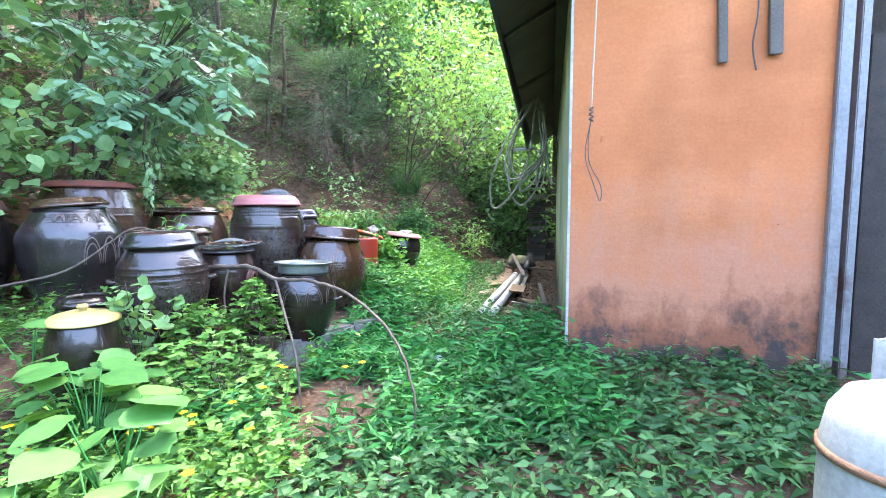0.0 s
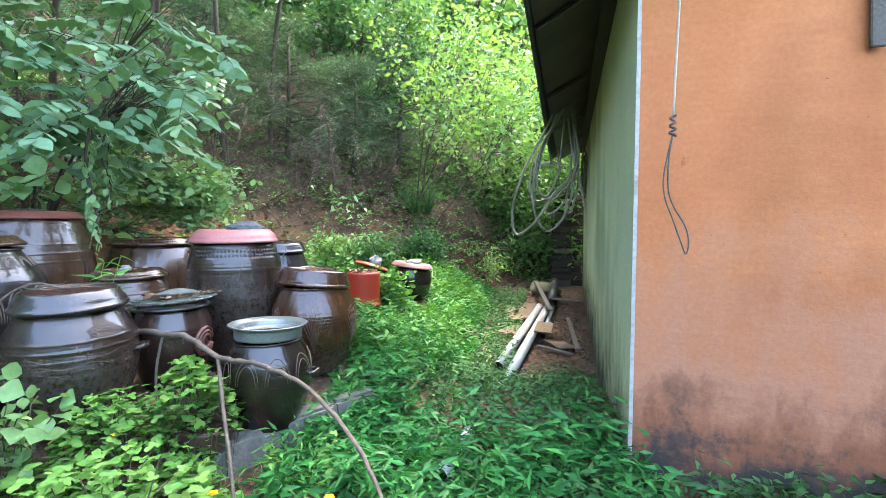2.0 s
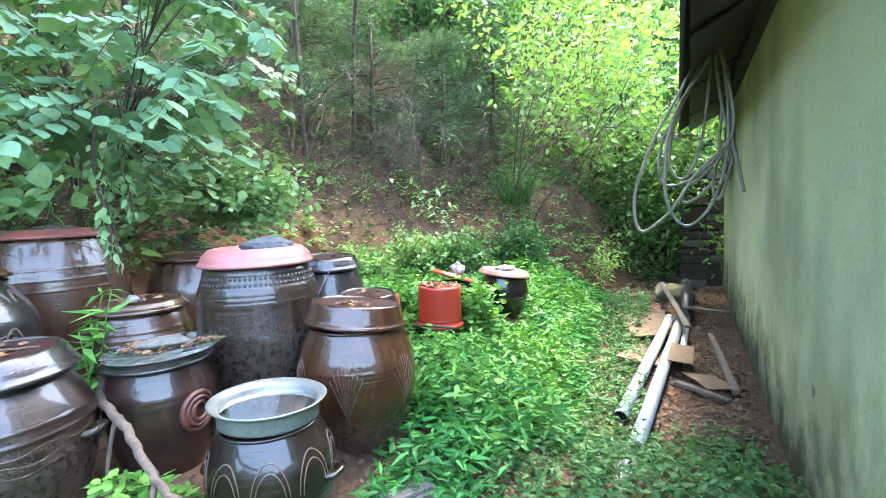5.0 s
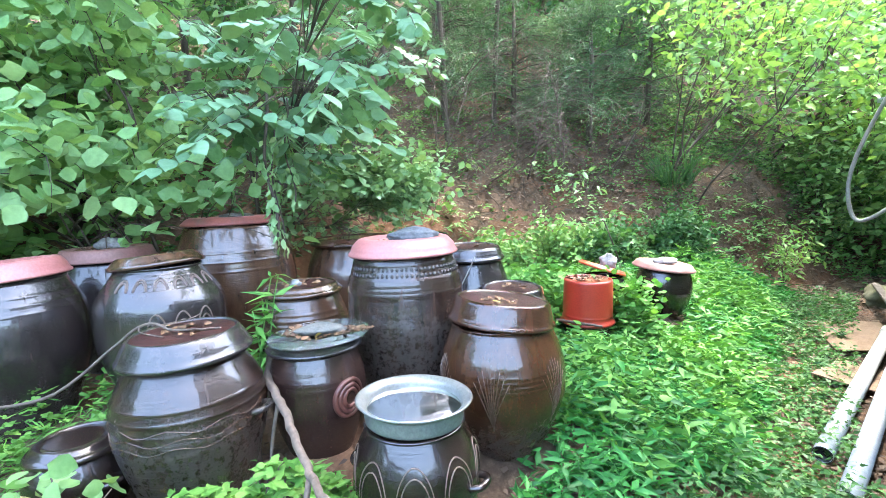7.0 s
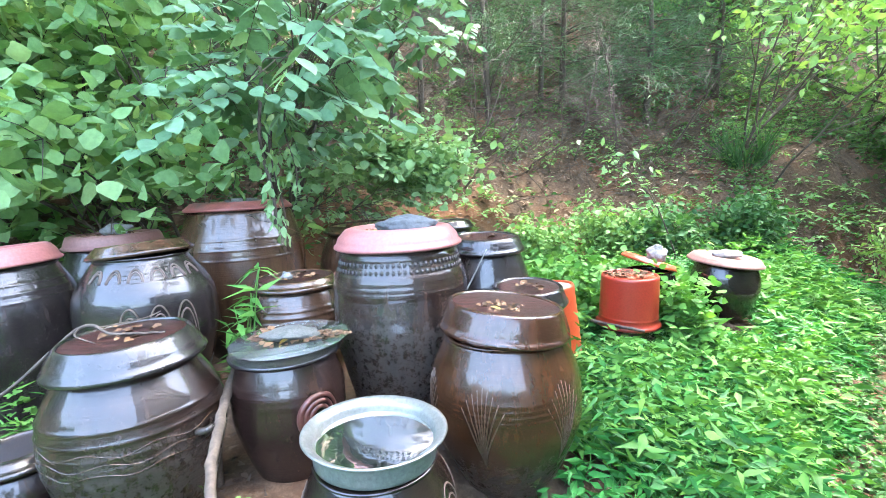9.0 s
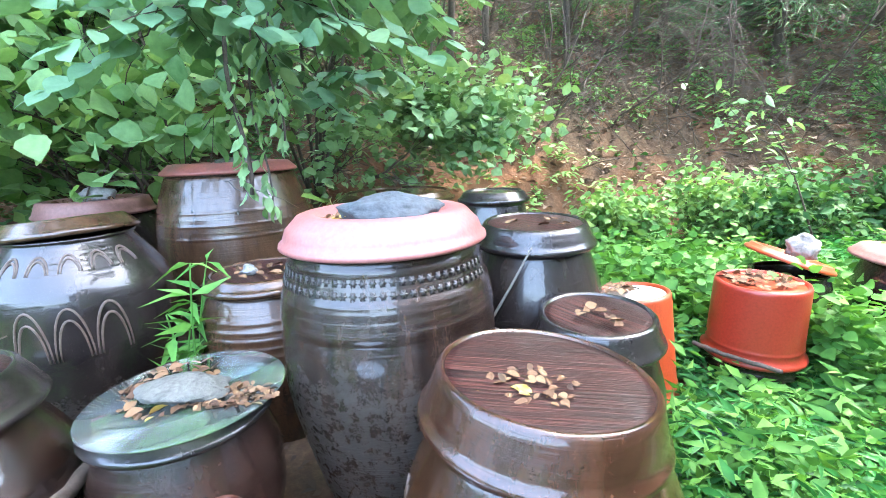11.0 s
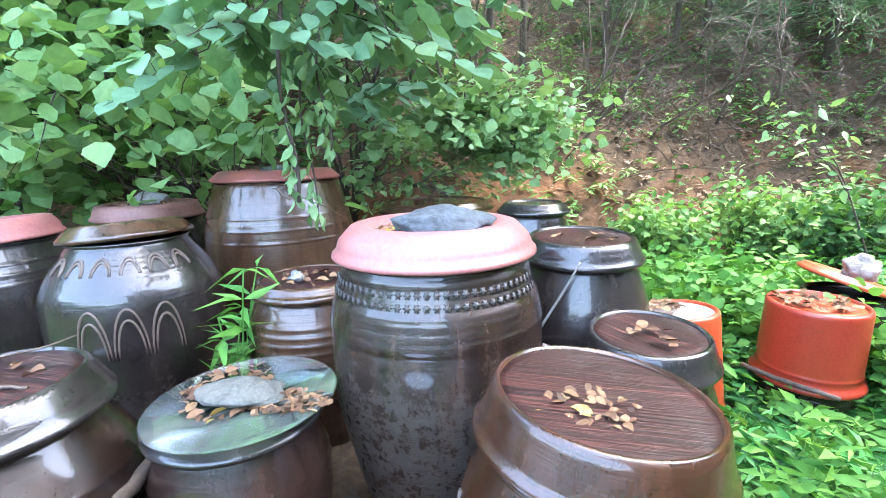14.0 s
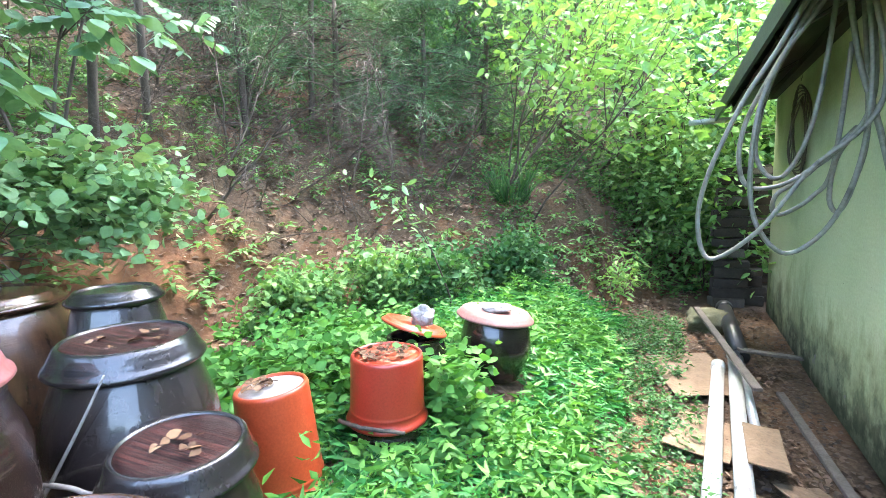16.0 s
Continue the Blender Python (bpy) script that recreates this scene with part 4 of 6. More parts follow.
# ---- plants ----
GREEN_VINE = leaf_mat("vine_leaf", (0.131, 0.258, 0.107), (0.277, 0.431, 0.207))
YARD = [(-1.58, 4.24, .30), (-.96, 4.262, .27), (-1.817, 3.098, .28), (-1.639, 3.638, .2), (-.95, 3.583, .2), (-2.79, 3.4, .3), (-3.36, 4.18, .36), (-3.94, 3.47, .3), (-3.36, 2.8, .3), (-3.03, 5.12, .36), (-2.32, 4.05, .25), (-1.58, 4.9, .25), (-2.4, 5.42, .2), (-1.16, 4.73, .18), (-2.1, 2.78, .16), (-1.76, 2.41, .14), (-.81, 7.0, .2), (-1.21, 6.47, .18), (-1.17, 5.98, .2), (-1.475, 5.5, .18)]


def clear_of_jars(x, y, pad=0.0):
    ok = np.ones(len(x), bool)
    for jx, jy, r in YARD:
        ok &= np.hypot(x - jx, y - jy) > r + pad
    return ok


def outside_house(x, y, pad=0.0):
    u = (x - CORNER.x) * ACROSS.x + (y - CORNER.y) * ACROSS.y
    v = (x - CORNER.x) * ALONG.x + (y - CORNER.y) * ALONG.y
    return (u < -pad) | (v < -pad)


def scatter(n, x0, x1, y0, y1, keep):
    x, y = rng.uniform(x0, x1, n), rng.uniform(y0, y1, n)
    k = keep(x, y) & outside_house(x, y, 0.03)
    return x[k], y[k]


def herb_arrays(x, y, tall, per, size, low=0.15):
    """Leaf bases, directions and lengths for upright herbs at (x, y) with height tall."""
    n = len(x)
    z = height(x, y)
    i = np.repeat(np.arange(n), per)
    f = np.tile(np.linspace(low, 1, per), n) + rng.normal(0, 0.06, n * per)
    lean = rng.normal(0, 0.22, (n, 2))
    a = rng.uniform(0, 2 * math.pi, n)[i] + np.tile(np.arange(per) * 2.4, n) + rng.normal(0, 0.3, n * per)
    P = np.stack([x[i] + lean[i, 0] * tall[i] * f, y[i] + lean[i, 1] * tall[i] * f, z[i] + tall[i] * f], 1)
    D = np.stack([np.cos(a), np.sin(a), rng.uniform(-0.25, 0.55, n * per)], 1)
    S = size * rng.uniform(0.6, 1.25, n * per) * (1.1 - 0.35 * f)
    return P, D, S


def stuff(name, me, label, category):
    return single(name, me, label, category, kind="stuff")


def wave(x, y, k=1.0, s=0.0):
    return np.sin(x * 2.3 * k + s) * np.cos(y * 1.9 * k + s * 2) + 0.5 * np.sin(x * 5.1 * k - y * 4.3 * k + s)


def low_by_jars(x, y):
    """Weeds stay short in front of the far jar and the tubs."""
    f = np.ones(len(x))
    for jx, jy, r in ((-0.72, 6.62, 0.55), (-1.05, 5.75, 0.5), (-1.35, 5.35, 0.35)):
        f *= 1 - 0.6 * (1 - sstep(r * 0.5, r, np.hypot(x - jx, y - jy)))
    return f


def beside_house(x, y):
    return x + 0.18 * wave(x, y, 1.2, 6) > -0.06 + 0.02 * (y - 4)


# ground weeds of the path: lance-shaped leaves
def in_path(x, y):
    d = past_foot(x, y)
    litter = (np.abs(x - 0.85 - 0.07 * (y - 5)) < 0.42) & (y > 5.7)
    return (d < 0.25) & clear_of_jars(x, y) & ~litter & ~((x < -0.75) & (y < 4.6) & (y > 2.7)) & (wave(x, y) > -1.25) & (np.hypot((x + 0.42) / 0.36, (y - 2.72) / 0.42) > 1)


x, y = scatter(7000, -1.6, 1.2, 2.2, 10.5, in_path)
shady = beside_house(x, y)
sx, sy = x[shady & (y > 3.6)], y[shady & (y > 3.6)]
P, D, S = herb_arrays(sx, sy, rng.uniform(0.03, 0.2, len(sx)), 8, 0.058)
# The house's shade on these weeds is in their darker leaf colour.
stuff("weeds", leaves("wall_weeds", P, D, S, shape_blade(0.45), GREEN_DARK, 0.5), "short small-leaved weeds with litter between them beside the house, darkened for its shade", "weeds")
x, y = x[~shady | (y < 3.6)], y[~shady | (y < 3.6)]
tall = rng.uniform(0.06, 0.26, len(x)) * (1 + 0.5 * wave(x, y, 1.4, 3).clip(-1, 1)) * (1 - 0.45 * sstep(4.8, 6.5, y)) * low_by_jars(x, y)
P, D, S = herb_arrays(x, y, tall * 1.15, 10, 0.115)
stuff("weeds", leaves("weeds", P, D, S, shape_blade(0.25), GREEN_WEED, 0.5), "dense bright green weeds with lance-shaped leaves over the path", "weeds")
x, y = scatter(5200, -3.4, 1.0, 4.6, 9.6, lambda x, y: in_path(x, y) & ~beside_house(x, y) & (wave(x, y, 0.8, 2) > -0.2))
tall = rng.uniform(0.05, 0.42, len(x)) * (0.75 + 0.5 * wave(x, y, 2.2, 1).clip(-1, 1)) * (1 - 0.3 * sstep(5.4, 6.2, y)) * low_by_jars(x, y)
P, D, S = herb_arrays(x, y, tall, 9, 0.062)
stuff("weeds", leaves("creepers", P, D, S, shape_ovate(0.6), GREEN_BRIGHT, 0.4), "bright green leafy creepers round the buckets and far jars", "weeds")

# taller lance-leaved stalks standing out of the weeds
x, y = scatter(420, -1.2, 0.75, 4.4, 9.4, lambda x, y: in_path(x, y) & ~beside_house(x, y))
tall = rng.uniform(0.20, 0.46, len(x)) * low_by_jars(x, y)
P, D, S = herb_arrays(x, y, tall, 14, 0.12, 0.25)
stuff("weeds", leaves("tall_weeds", P, D, S, shape_blade(0.30), GREEN_BRIGHT, 0.35), "taller light green weeds on stalks over the path", "weeds")

# taller creepers round the tubs
for cx, cy, rr, nn in ((-1.45, 6.25, 0.35, 120), (-1.85, 5.75, 0.4, 130), (-1.75, 6.6, 0.5, 130), (-0.93, 6.25, 0.2, 70), (-2.2, 6.3, 0.5, 120)):
    a, d = rng.uniform(0, 6.28, nn), rr * np.sqrt(rng.uniform(0, 1, nn))
    x, y = cx + d * np.cos(a), cy + d * np.sin(a)
    k = clear_of_jars(x, y, 0.03)
    x, y = x[k], y[k]
    P, D, S = herb_arrays(x, y, rng.uniform(0.15, 0.5, len(x)), 9, 0.085)
    stuff("creeper", leaves("creeper", P, D, S, shape_ovate(0.8), GREEN_BRIGHT, 0.55), "leafy green creeper climbing round the tubs", "creeper")

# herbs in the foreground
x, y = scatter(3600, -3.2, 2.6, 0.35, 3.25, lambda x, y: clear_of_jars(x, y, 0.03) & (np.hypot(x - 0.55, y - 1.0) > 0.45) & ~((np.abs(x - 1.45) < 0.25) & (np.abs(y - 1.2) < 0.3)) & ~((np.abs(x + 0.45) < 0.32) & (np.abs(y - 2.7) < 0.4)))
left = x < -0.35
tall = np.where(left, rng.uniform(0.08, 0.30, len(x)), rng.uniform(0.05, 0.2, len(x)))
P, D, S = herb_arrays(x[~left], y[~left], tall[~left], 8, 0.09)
# Darker leaf colour carries the shade below the orange wall.
stuff("weeds", leaves("weeds_near", P, D, S, shape_blade(0.36), GREEN_DARK, 0.6), "low green weeds at the foot of the orange wall, darkened for shade", "weeds")
P, D, S = herb_arrays(x[left][::3], y[left][::3], tall[left][::3], 9, 0.062, 0.5)
stuff("herbs", leaves("herbs", P, D, S, shape_lobed(), GREEN_HERB, 0.7), "light green lobed herbs with yellow flowers", "herbs")
P, D, S = herb_arrays(x[left][1::2], y[left][1::2], tall[left][1::2] * 1.2, 7, 0.11)
stuff("grass", leaves("grass_tufts", P, D, S, shape_blade(0.10), GREEN_BRIGHT, 0.3), "light green grass tufts among the herbs", "grass")

def bare_bank(x, y):
    """Red soil behind the jars and the littered middle of the slope."""
    return (np.hypot((x + 3.75) / 0.75, (y - 5.8) / 1.25) < 1) | (np.hypot((x + 3.9) / 2.3, (y - 9.2) / 2.6) < 1) | (np.hypot((x + 0.4) / 0.8, (y - 11.3) / 0.9) < 1)


# mound of taller herbs in front of the jars
for cx, cy, rr, nn in ((-1.45, 2.62, 0.22, 46), (-1.2, 3.0, 0.2, 36), (-1.62, 2.28, 0.25, 44), (-1.1, 2.55, 0.25, 36), (-1.38, 2.12, 0.22, 44), (-0.95, 1.75, 0.3, 46), (-0.55, 1.95, 0.25, 30), (-1.25, 1.8, 0.3, 40)):
    a, d = rng.uniform(0, 6.28, nn), rr * np.sqrt(rng.uniform(0, 1, nn))
    x, y = cx + d * np.cos(a), cy + d * np.sin(a)
    P, D, S = herb_arrays(x, y, rng.uniform(0.12, 0.36, nn), 9, 0.065, 0.35)
    stuff("herbs", leaves("herb_mound", P, D, S, shape_lobed(), GREEN_HERB, 0.65), "mound of yellow-green lobed herbs before the jars", "herbs")

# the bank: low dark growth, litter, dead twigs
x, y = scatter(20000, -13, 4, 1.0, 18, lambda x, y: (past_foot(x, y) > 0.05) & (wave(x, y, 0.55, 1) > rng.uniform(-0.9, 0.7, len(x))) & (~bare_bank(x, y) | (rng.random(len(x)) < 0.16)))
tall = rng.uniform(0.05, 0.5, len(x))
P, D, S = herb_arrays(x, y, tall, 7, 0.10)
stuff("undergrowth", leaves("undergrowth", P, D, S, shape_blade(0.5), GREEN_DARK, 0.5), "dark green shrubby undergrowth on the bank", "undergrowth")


def litter(n, x0, x1, y0, y1, keep, size, name, label, material=DRY_LEAF):
    x, y = scatter(n, x0, x1, y0, y1, keep)
    z = height(x, y) + rng.uniform(0.004, 0.03, len(x))
    stuff(name, leaves(name, np.stack([x, y, z], 1), rand_dirs(len(x), -0.3, 0.5), size * rng.uniform(0.6, 1.3, len(x)), shape_blade(0.6), material, 0.75), label, "leaf litter")


litter(26000, -9, 3, 2.0, 15, lambda x, y: (past_foot(x, y) > -0.5) & ((np.hypot((x + 3.75) / 0.8, (y - 5.8) / 1.3) > 1) | (rng.random(len(x)) < 0.25)), 0.085, "leaf_litter", "brown fallen leaves on the bank", BANK_LEAF)
litter(9000, -4.5, 1.6, 2.0, 11, lambda x, y: (past_foot(x, y) < 0.3) & clear_of_jars(x, y, -0.05), 0.05, "leaf_litter", "dry brown leaves between the jars and along the house", DARK_LITTER)


# Leaf colour holds both dark litter and the shade along the wall.
litter(5200, 0.3, 1.9, 5.2, 11.5, lambda x, y: past_foot(x, y) < 0.3, 0.05, "leaf_litter", "dark dry leaves and chips along the house wall, toned for its shade", DARK_LITTER)


def bare_twigs(n, x0, x1, y0, y1, lo, hi, keep):
    x, y = scatter(n, x0, x1, y0, y1, keep)
    items = []
    for a, b, c in zip(x, y, height(x, y)):
        L = rng.uniform(lo, hi)
        d = np.array([rng.normal(0.25, 0.6), rng.normal(-0.3, 0.6), rng.uniform(0.1, 0.9)])
        d /= np.linalg.norm(d)
        bend = rng.normal(0, 0.35, 3)
        p0 = np.array([a, b, c])
        pts = [p0 + d * L * s + bend * L * s * s + np.array([0, 0, -0.25 * L * s * s]) for s in np.linspace(0, 1, 6)]
        r = rng.uniform(0.002, 0.0065)
        items.append((pts, [r * (1 - 0.8 * s) for s in np.linspace(0, 1, 6)]))
        for s in (2, 3, 4):
            e = pts[s] + rng.normal(0, 0.22, 3) * L
            items.append(([pts[s], (pts[s] + e) / 2 + rng.normal(0, 0.03, 3), e], [r * 0.5, r * 0.35, r * 0.15]))
    return items


stuff("dead_brush", tubes_mesh("dead_brush", bare_twigs(3000, -8, 1.0, 5, 13, 0.4, 1.7, lambda x, y: past_foot(x, y) > 0.6), TWIG, 4), "tangled grey dead twigs on the bank", "brush")


def grow(base, aim, length, r, levels, spread, kids, droop=0.0, bend=0.12):
    """Branching skeleton: returns tubes and the outer twig points with their directions."""
    tubes, tips = [], []

    def limb(p, d, L, rad, lev):
        pts, q, dd = [p], p.copy(), d.copy()
        for _ in range(5):
            dd = dd + rng.normal(0, bend, 3) + np.array([0, 0, -droop * (levels - lev) * 0.2])
            dd /= np.linalg.norm(dd)
            q = q + dd * L / 5
            pts.append(q.copy())
        tubes.append((pts, [rad * (1 - 0.65 * s / 5) for s in range(6)]))
        if lev == 0:
            for k in range(1, 6):
                tips.append((pts[k], dd))
            return
        for _ in range(kids):
            k = rng.integers(2, 6)
            nd = dd + rng.normal(0, spread, 3)
            nd /= np.linalg.norm(nd)
            limb(pts[k], nd, L * rng.uniform(0.5, 0.72), rad * 0.5, lev - 1)
        limb(pts[5], dd, L * 0.62, rad * 0.4, lev - 1)

    aim = np.array(aim, float)
    limb(np.array(base, float), aim / np.linalg.norm(aim), length, r, levels)
    return tubes, tips


def leafy(name, label, category, stems, leaf_shape, size, material, per=4, around=0.10, lift=0.5, droop=-0.3, group="", bark=None, floor=-9.0, sides=4):
    """A shrub or tree: stems is a list of grow() arguments."""
    t = thing(name, label, category, (0, 0, 0), group=group)
    tubes, tips = [], []
    for s in stems:
        a, b = grow(*s)
        tubes += a
        tips += b
    b0 = tubes[0][0][0]
    t.location = b0
    off = Matrix.Translation(-Vector(b0))
    child("trunk", tubes_mesh("trunk", tubes, bark or BARK, sides), t, "", off)
    P, D, S = [], [], []
    for p, d in tips:
        for _ in range(per):
            P.append(p + rng.normal(0, around, 3))
            v = d * 0.4 + rng.normal(0, 0.8, 3)
            v[2] = v[2] * 0.5 + droop
            D.append(v)
            S.append(size * rng.uniform(0.55, 1.2))
    P, D, S = np.array(P), np.array(D), np.array(S)
    ok = P[:, 2] > floor
    for jx, jy, r in YARD:
        ok &= (np.hypot(P[:, 0] - jx, P[:, 1] - jy) > r + 0.22) | (P[:, 2] > 1.98)
    P, D, S = P[ok], D[ok], S[ok]
    child("crown", leaves("crown", P, D, S, leaf_shape, material, lift), t, "", off)
    return t


def base_at(x, y, dz=-0.05):
    return (x, y, zg(x, y) + dz)


# round-leaved thicket behind the dark jars
for k in range(11):
    bx, by = -4.5 - 0.32 * k + rng.normal(0, 0.15), 4.35 - 0.24 * k + rng.normal(0, 0.2)
    st = [(base_at(bx + rng.normal(0, .1), by + rng.normal(0, .1)), (rng.normal(0.25, .3), rng.normal(-0.25, .3), 1.0), rng.uniform(1.1, 1.7), 0.022, 2, 0.55, 3, 0.15) for _ in range(3)]
    leafy("shrub", "round-leaved green shrub behind the jars", "shrub", st, shape_ovate(0.95), 0.14, GREEN_THICKET, 5, 0.15, 0.5, -0.12, group="thicket")

# pinnate-leaved tree leaning over the jars
def feathered(name, label, base, sprays, size=0.145):
    """A leaning tree whose limbs end in sprays (x, y, z, reach, count) of feathered leaves."""
    t = thing(name, label, "tree", base)
    off = Matrix.Translation(-Vector(base))
    b0 = np.array(base)
    tubes, P, D, S = [], [], [], []
    for sx, sy, sz, reach, count in sprays:
        e = np.array([sx, sy, sz])
        mid = b0 * 0.45 + e * 0.55 + np.array([0, 0, 0.35])
        path = curve_pts([b0, mid, e], 8)
        tubes.append((path, list(np.linspace(0.018, 0.006, len(path)))))
        for _ in range(int(count * 1.5)):
            p = e + rng.normal(0, 0.30, 3) * reach * np.array([1, 1, 0.5])
            tubes.append(([path[rng.integers(9, 16)], (p + e) / 2 + np.array([0, 0, 0.05]), p], [0.006, 0.004, 0.003]))
            a = rng.uniform(0, 6.28)
            dd = np.array([math.cos(a), math.sin(a), rng.uniform(-0.75, -0.05)])
            side = np.cross(dd, (0, 0, 1.0))
            L = rng.uniform(0.28, 0.46)
            tubes.append(([p, p + dd * L * 0.5, p + dd * L + np.array([0, 0, -0.1 * L])], [0.003, 0.0025, 0.0015]))
            for k in range(5):
                f = 0.15 + 0.85 * k / 4
                c = p + dd * L * f + np.array([0, 0, -0.10 * L * f * f])
                for sg in (-1, 1):
                    P.append(c)
                    D.append(side * sg + dd * 0.45 + np.array([0, 0, -0.35]))
                    S.append(size * rng.uniform(0.8, 1.15))
            P.append(p + dd * L + np.array([0, 0, -0.1 * L]))
            D.append(dd)
            S.append(size)
    child("trunk", tubes_mesh("trunk", tubes, BARK, 6), t, "", off)
    child("crown", leaves("crown", P, D, S, shape_broad(0.62), GREEN_PINNATE, 0.7), t, "", off)
    return t


feathered("tree", "leaning young tree with pale feathered leaves over the jars", base_at(-4.5, 5.1),
          [(-2.45, 4.35, 2.78, 0.9, 13), (-2.75, 3.95, 2.62, 0.8, 10), (-2.75, 4.85, 2.85, 0.9, 10), (-3.1, 5.3, 3.4, 0.8, 6), (-3.4, 4.2, 3.3, 1.1, 11), (-2.5, 4.6, 3.5, 1.0, 8), (-3.3, 4.9, 2.5, 0.9, 8)])
feathered("tree", "young tree with feathered leaves reaching over the bank", base_at(-4.6, 6.4), [(-3.9, 6.3, 3.6, 1.2, 10), (-4.3, 6.9, 4.2, 1.4, 12), (-4.6, 5.6, 4.0, 1.3, 12)])

# trailing vine over the red soil
for bx, by, g in ((-3.75, 5.3, 5), (-3.8, 5.75, 6), (-3.75, 6.2, 5), (-3.95, 5.0, 4), (-4.0, 5.6, 5)):
    st = [((bx, by, zg(bx, by) + 1.0), (0.8, 0.1, 0.15), 0.5, 0.008, 1, 0.6, 4, 0.35) for _ in range(g)]
    leafy("vine", "trailing vine with small pale green leaves over the red bank", "vine", st, shape_ovate(0.95), 0.085, GREEN_VINE, 6, 0.13, 0.6, -0.15, group="vines")

# brighter low growth where the bank meets the yard
x, y = scatter(13000, -7, 2.5, 4, 15, lambda x, y: (np.abs(past_foot(x, y) - 0.9) < 1.5) & (wave(x, y, 0.8, 4) > rng.uniform(-0.5, 0.9, len(x))) & (~bare_bank(x, y) | (rng.random(len(x)) < 0.12)))
tall = rng.uniform(0.05, 0.45, len(x))
P, D, S = herb_arrays(x, y, tall, 8, 0.08)
stuff("undergrowth", leaves("foot_growth", P, D, S, shape_ovate(0.55), GREEN_ROUND, 0.5), "mid-green seedlings and herbs along the foot of the bank", "undergrowth")

# woods on the slope
k = 0
while k < 36:
    bx, by = rng.uniform(-12, 4), rng.uniform(1, 19)
    d = float(past_foot(np.array([bx]), np.array([by]))[0])
    if d < 1.7 or (abs(bx + 2.4) < 2.2 and d < 2.8) or (-6.0 < bx < -1.2 and 7.2 < by < 11.6):
        continue
    k += 1
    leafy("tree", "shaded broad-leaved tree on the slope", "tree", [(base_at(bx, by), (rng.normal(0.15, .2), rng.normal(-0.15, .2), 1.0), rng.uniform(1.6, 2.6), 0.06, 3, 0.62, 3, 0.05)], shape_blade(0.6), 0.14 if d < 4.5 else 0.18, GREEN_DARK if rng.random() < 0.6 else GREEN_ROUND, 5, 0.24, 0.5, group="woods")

for k in range(26):
    bx, by = -11 + k * 0.55 + rng.normal(0, 0.4), 17.5 + 0.14 * k + rng.normal(0, 1.0)
    by += 3.5 * (k % 2)
    leafy("tree", "tall tree at the top of the slope", "tree", [(base_at(bx, by), (rng.normal(0, .2), rng.normal(-0.1, .2), 1.0), rng.uniform(3.0, 4.2), 0.09, 3, 0.6, 3, 0.05)], shape_blade(0.7), 0.38, GREEN_ROUND, 3, 0.45, 0.5, group="woods")

# Added ground cover, mostly out of view, to dim reflections in the jars.
x, y = rng.uniform(-12, 12, 11000), rng.uniform(-9, 3.2, 11000)
k = outside_house(x, y, 0.05) & clear_of_jars(x, y, 0.1) & ((y < 0.4) | (x > 2.6) | (x < -3.2)) & (np.hypot(x - 0.55, y - 0.3) > 0.7) & (past_foot(x, y) < 0.3)
x, y = x[k], y[k]
P, D, S = herb_arrays(x, y, rng.uniform(0.05, 0.22, len(x)), 4, 0.16)
stuff("grass", leaves("rough_grass", P, D, S, shape_blade(0.3), GREEN_WEED, 0.5), "rough grass and weeds added beyond the yard, mostly unseen", "grass")

# added trees, crowns held above the view to block overhead sky
for bx, by, cx, cy, rr in ((-6.2, 5.2, -4.6, 4.6, 2.0), (-5.4, 8.0, -3.2, 6.6, 2.0), (-7.0, 2.6, -4.4, 1.9, 2.0), (-4.6, 10.2, -1.6, 8.2, 1.9), (-5.6, 6.4, -1.9, 4.6, 1.8), (-6.6, 4.0, -2.6, 2.6, 1.8), (-5.0, 9.2, -5.2, 8.4, 2.2), (-5.2, 7.2, -0.4, 6.2, 1.6)):
    cz = 2.9 + 0.49 * math.hypot(cx - 0.57, cy - 0.09)
    t = thing("tree", "added tall tree with an unseen crown blocking sky over the yard", "tree", base_at(bx, by), group="tall trees")
    e = Vector((cx - bx, cy - by, cz + 0.9 - zg(bx, by)))
    stem = curve_pts([(0, 0, 0), (e.x * 0.15, e.y * 0.15, e.z * 0.62), (e.x * 0.65, e.y * 0.65, e.z * 1.02), tuple(e)], 7)
    limbs = [(stem, list(np.linspace(0.05, 0.02, len(stem))))]
    n = 720
    q = rng.normal(0, 1, (n, 3))
    q = q / np.linalg.norm(q, axis=1, keepdims=True) * (rng.uniform(0, 1, (n, 1)) ** 0.4)
    P = np.array(e) + q * np.array([rr, rr, 0.75])
    need = 1.9 + 0.47 * np.hypot(P[:, 0] + bx - 0.57, P[:, 1] + by - 0.09) - zg(bx, by)
    P = P[P[:, 2] > need]
    for m in P[::60]:
        limbs.append(([np.array(e), (np.array(e) + m) / 2 + np.array([0, 0, 0.15]), m], [0.03, 0.018, 0.006]))
    child("trunk", tubes_mesh("tall_trunk", limbs, BARK, 6), t)
    child("crown", leaves("tall_crown", P, rand_dirs(len(P), -0.6, 0.3), rng.uniform(0.20, 0.36, len(P)), shape_ovate(0.6), GREEN_DARK, 0.5), t)

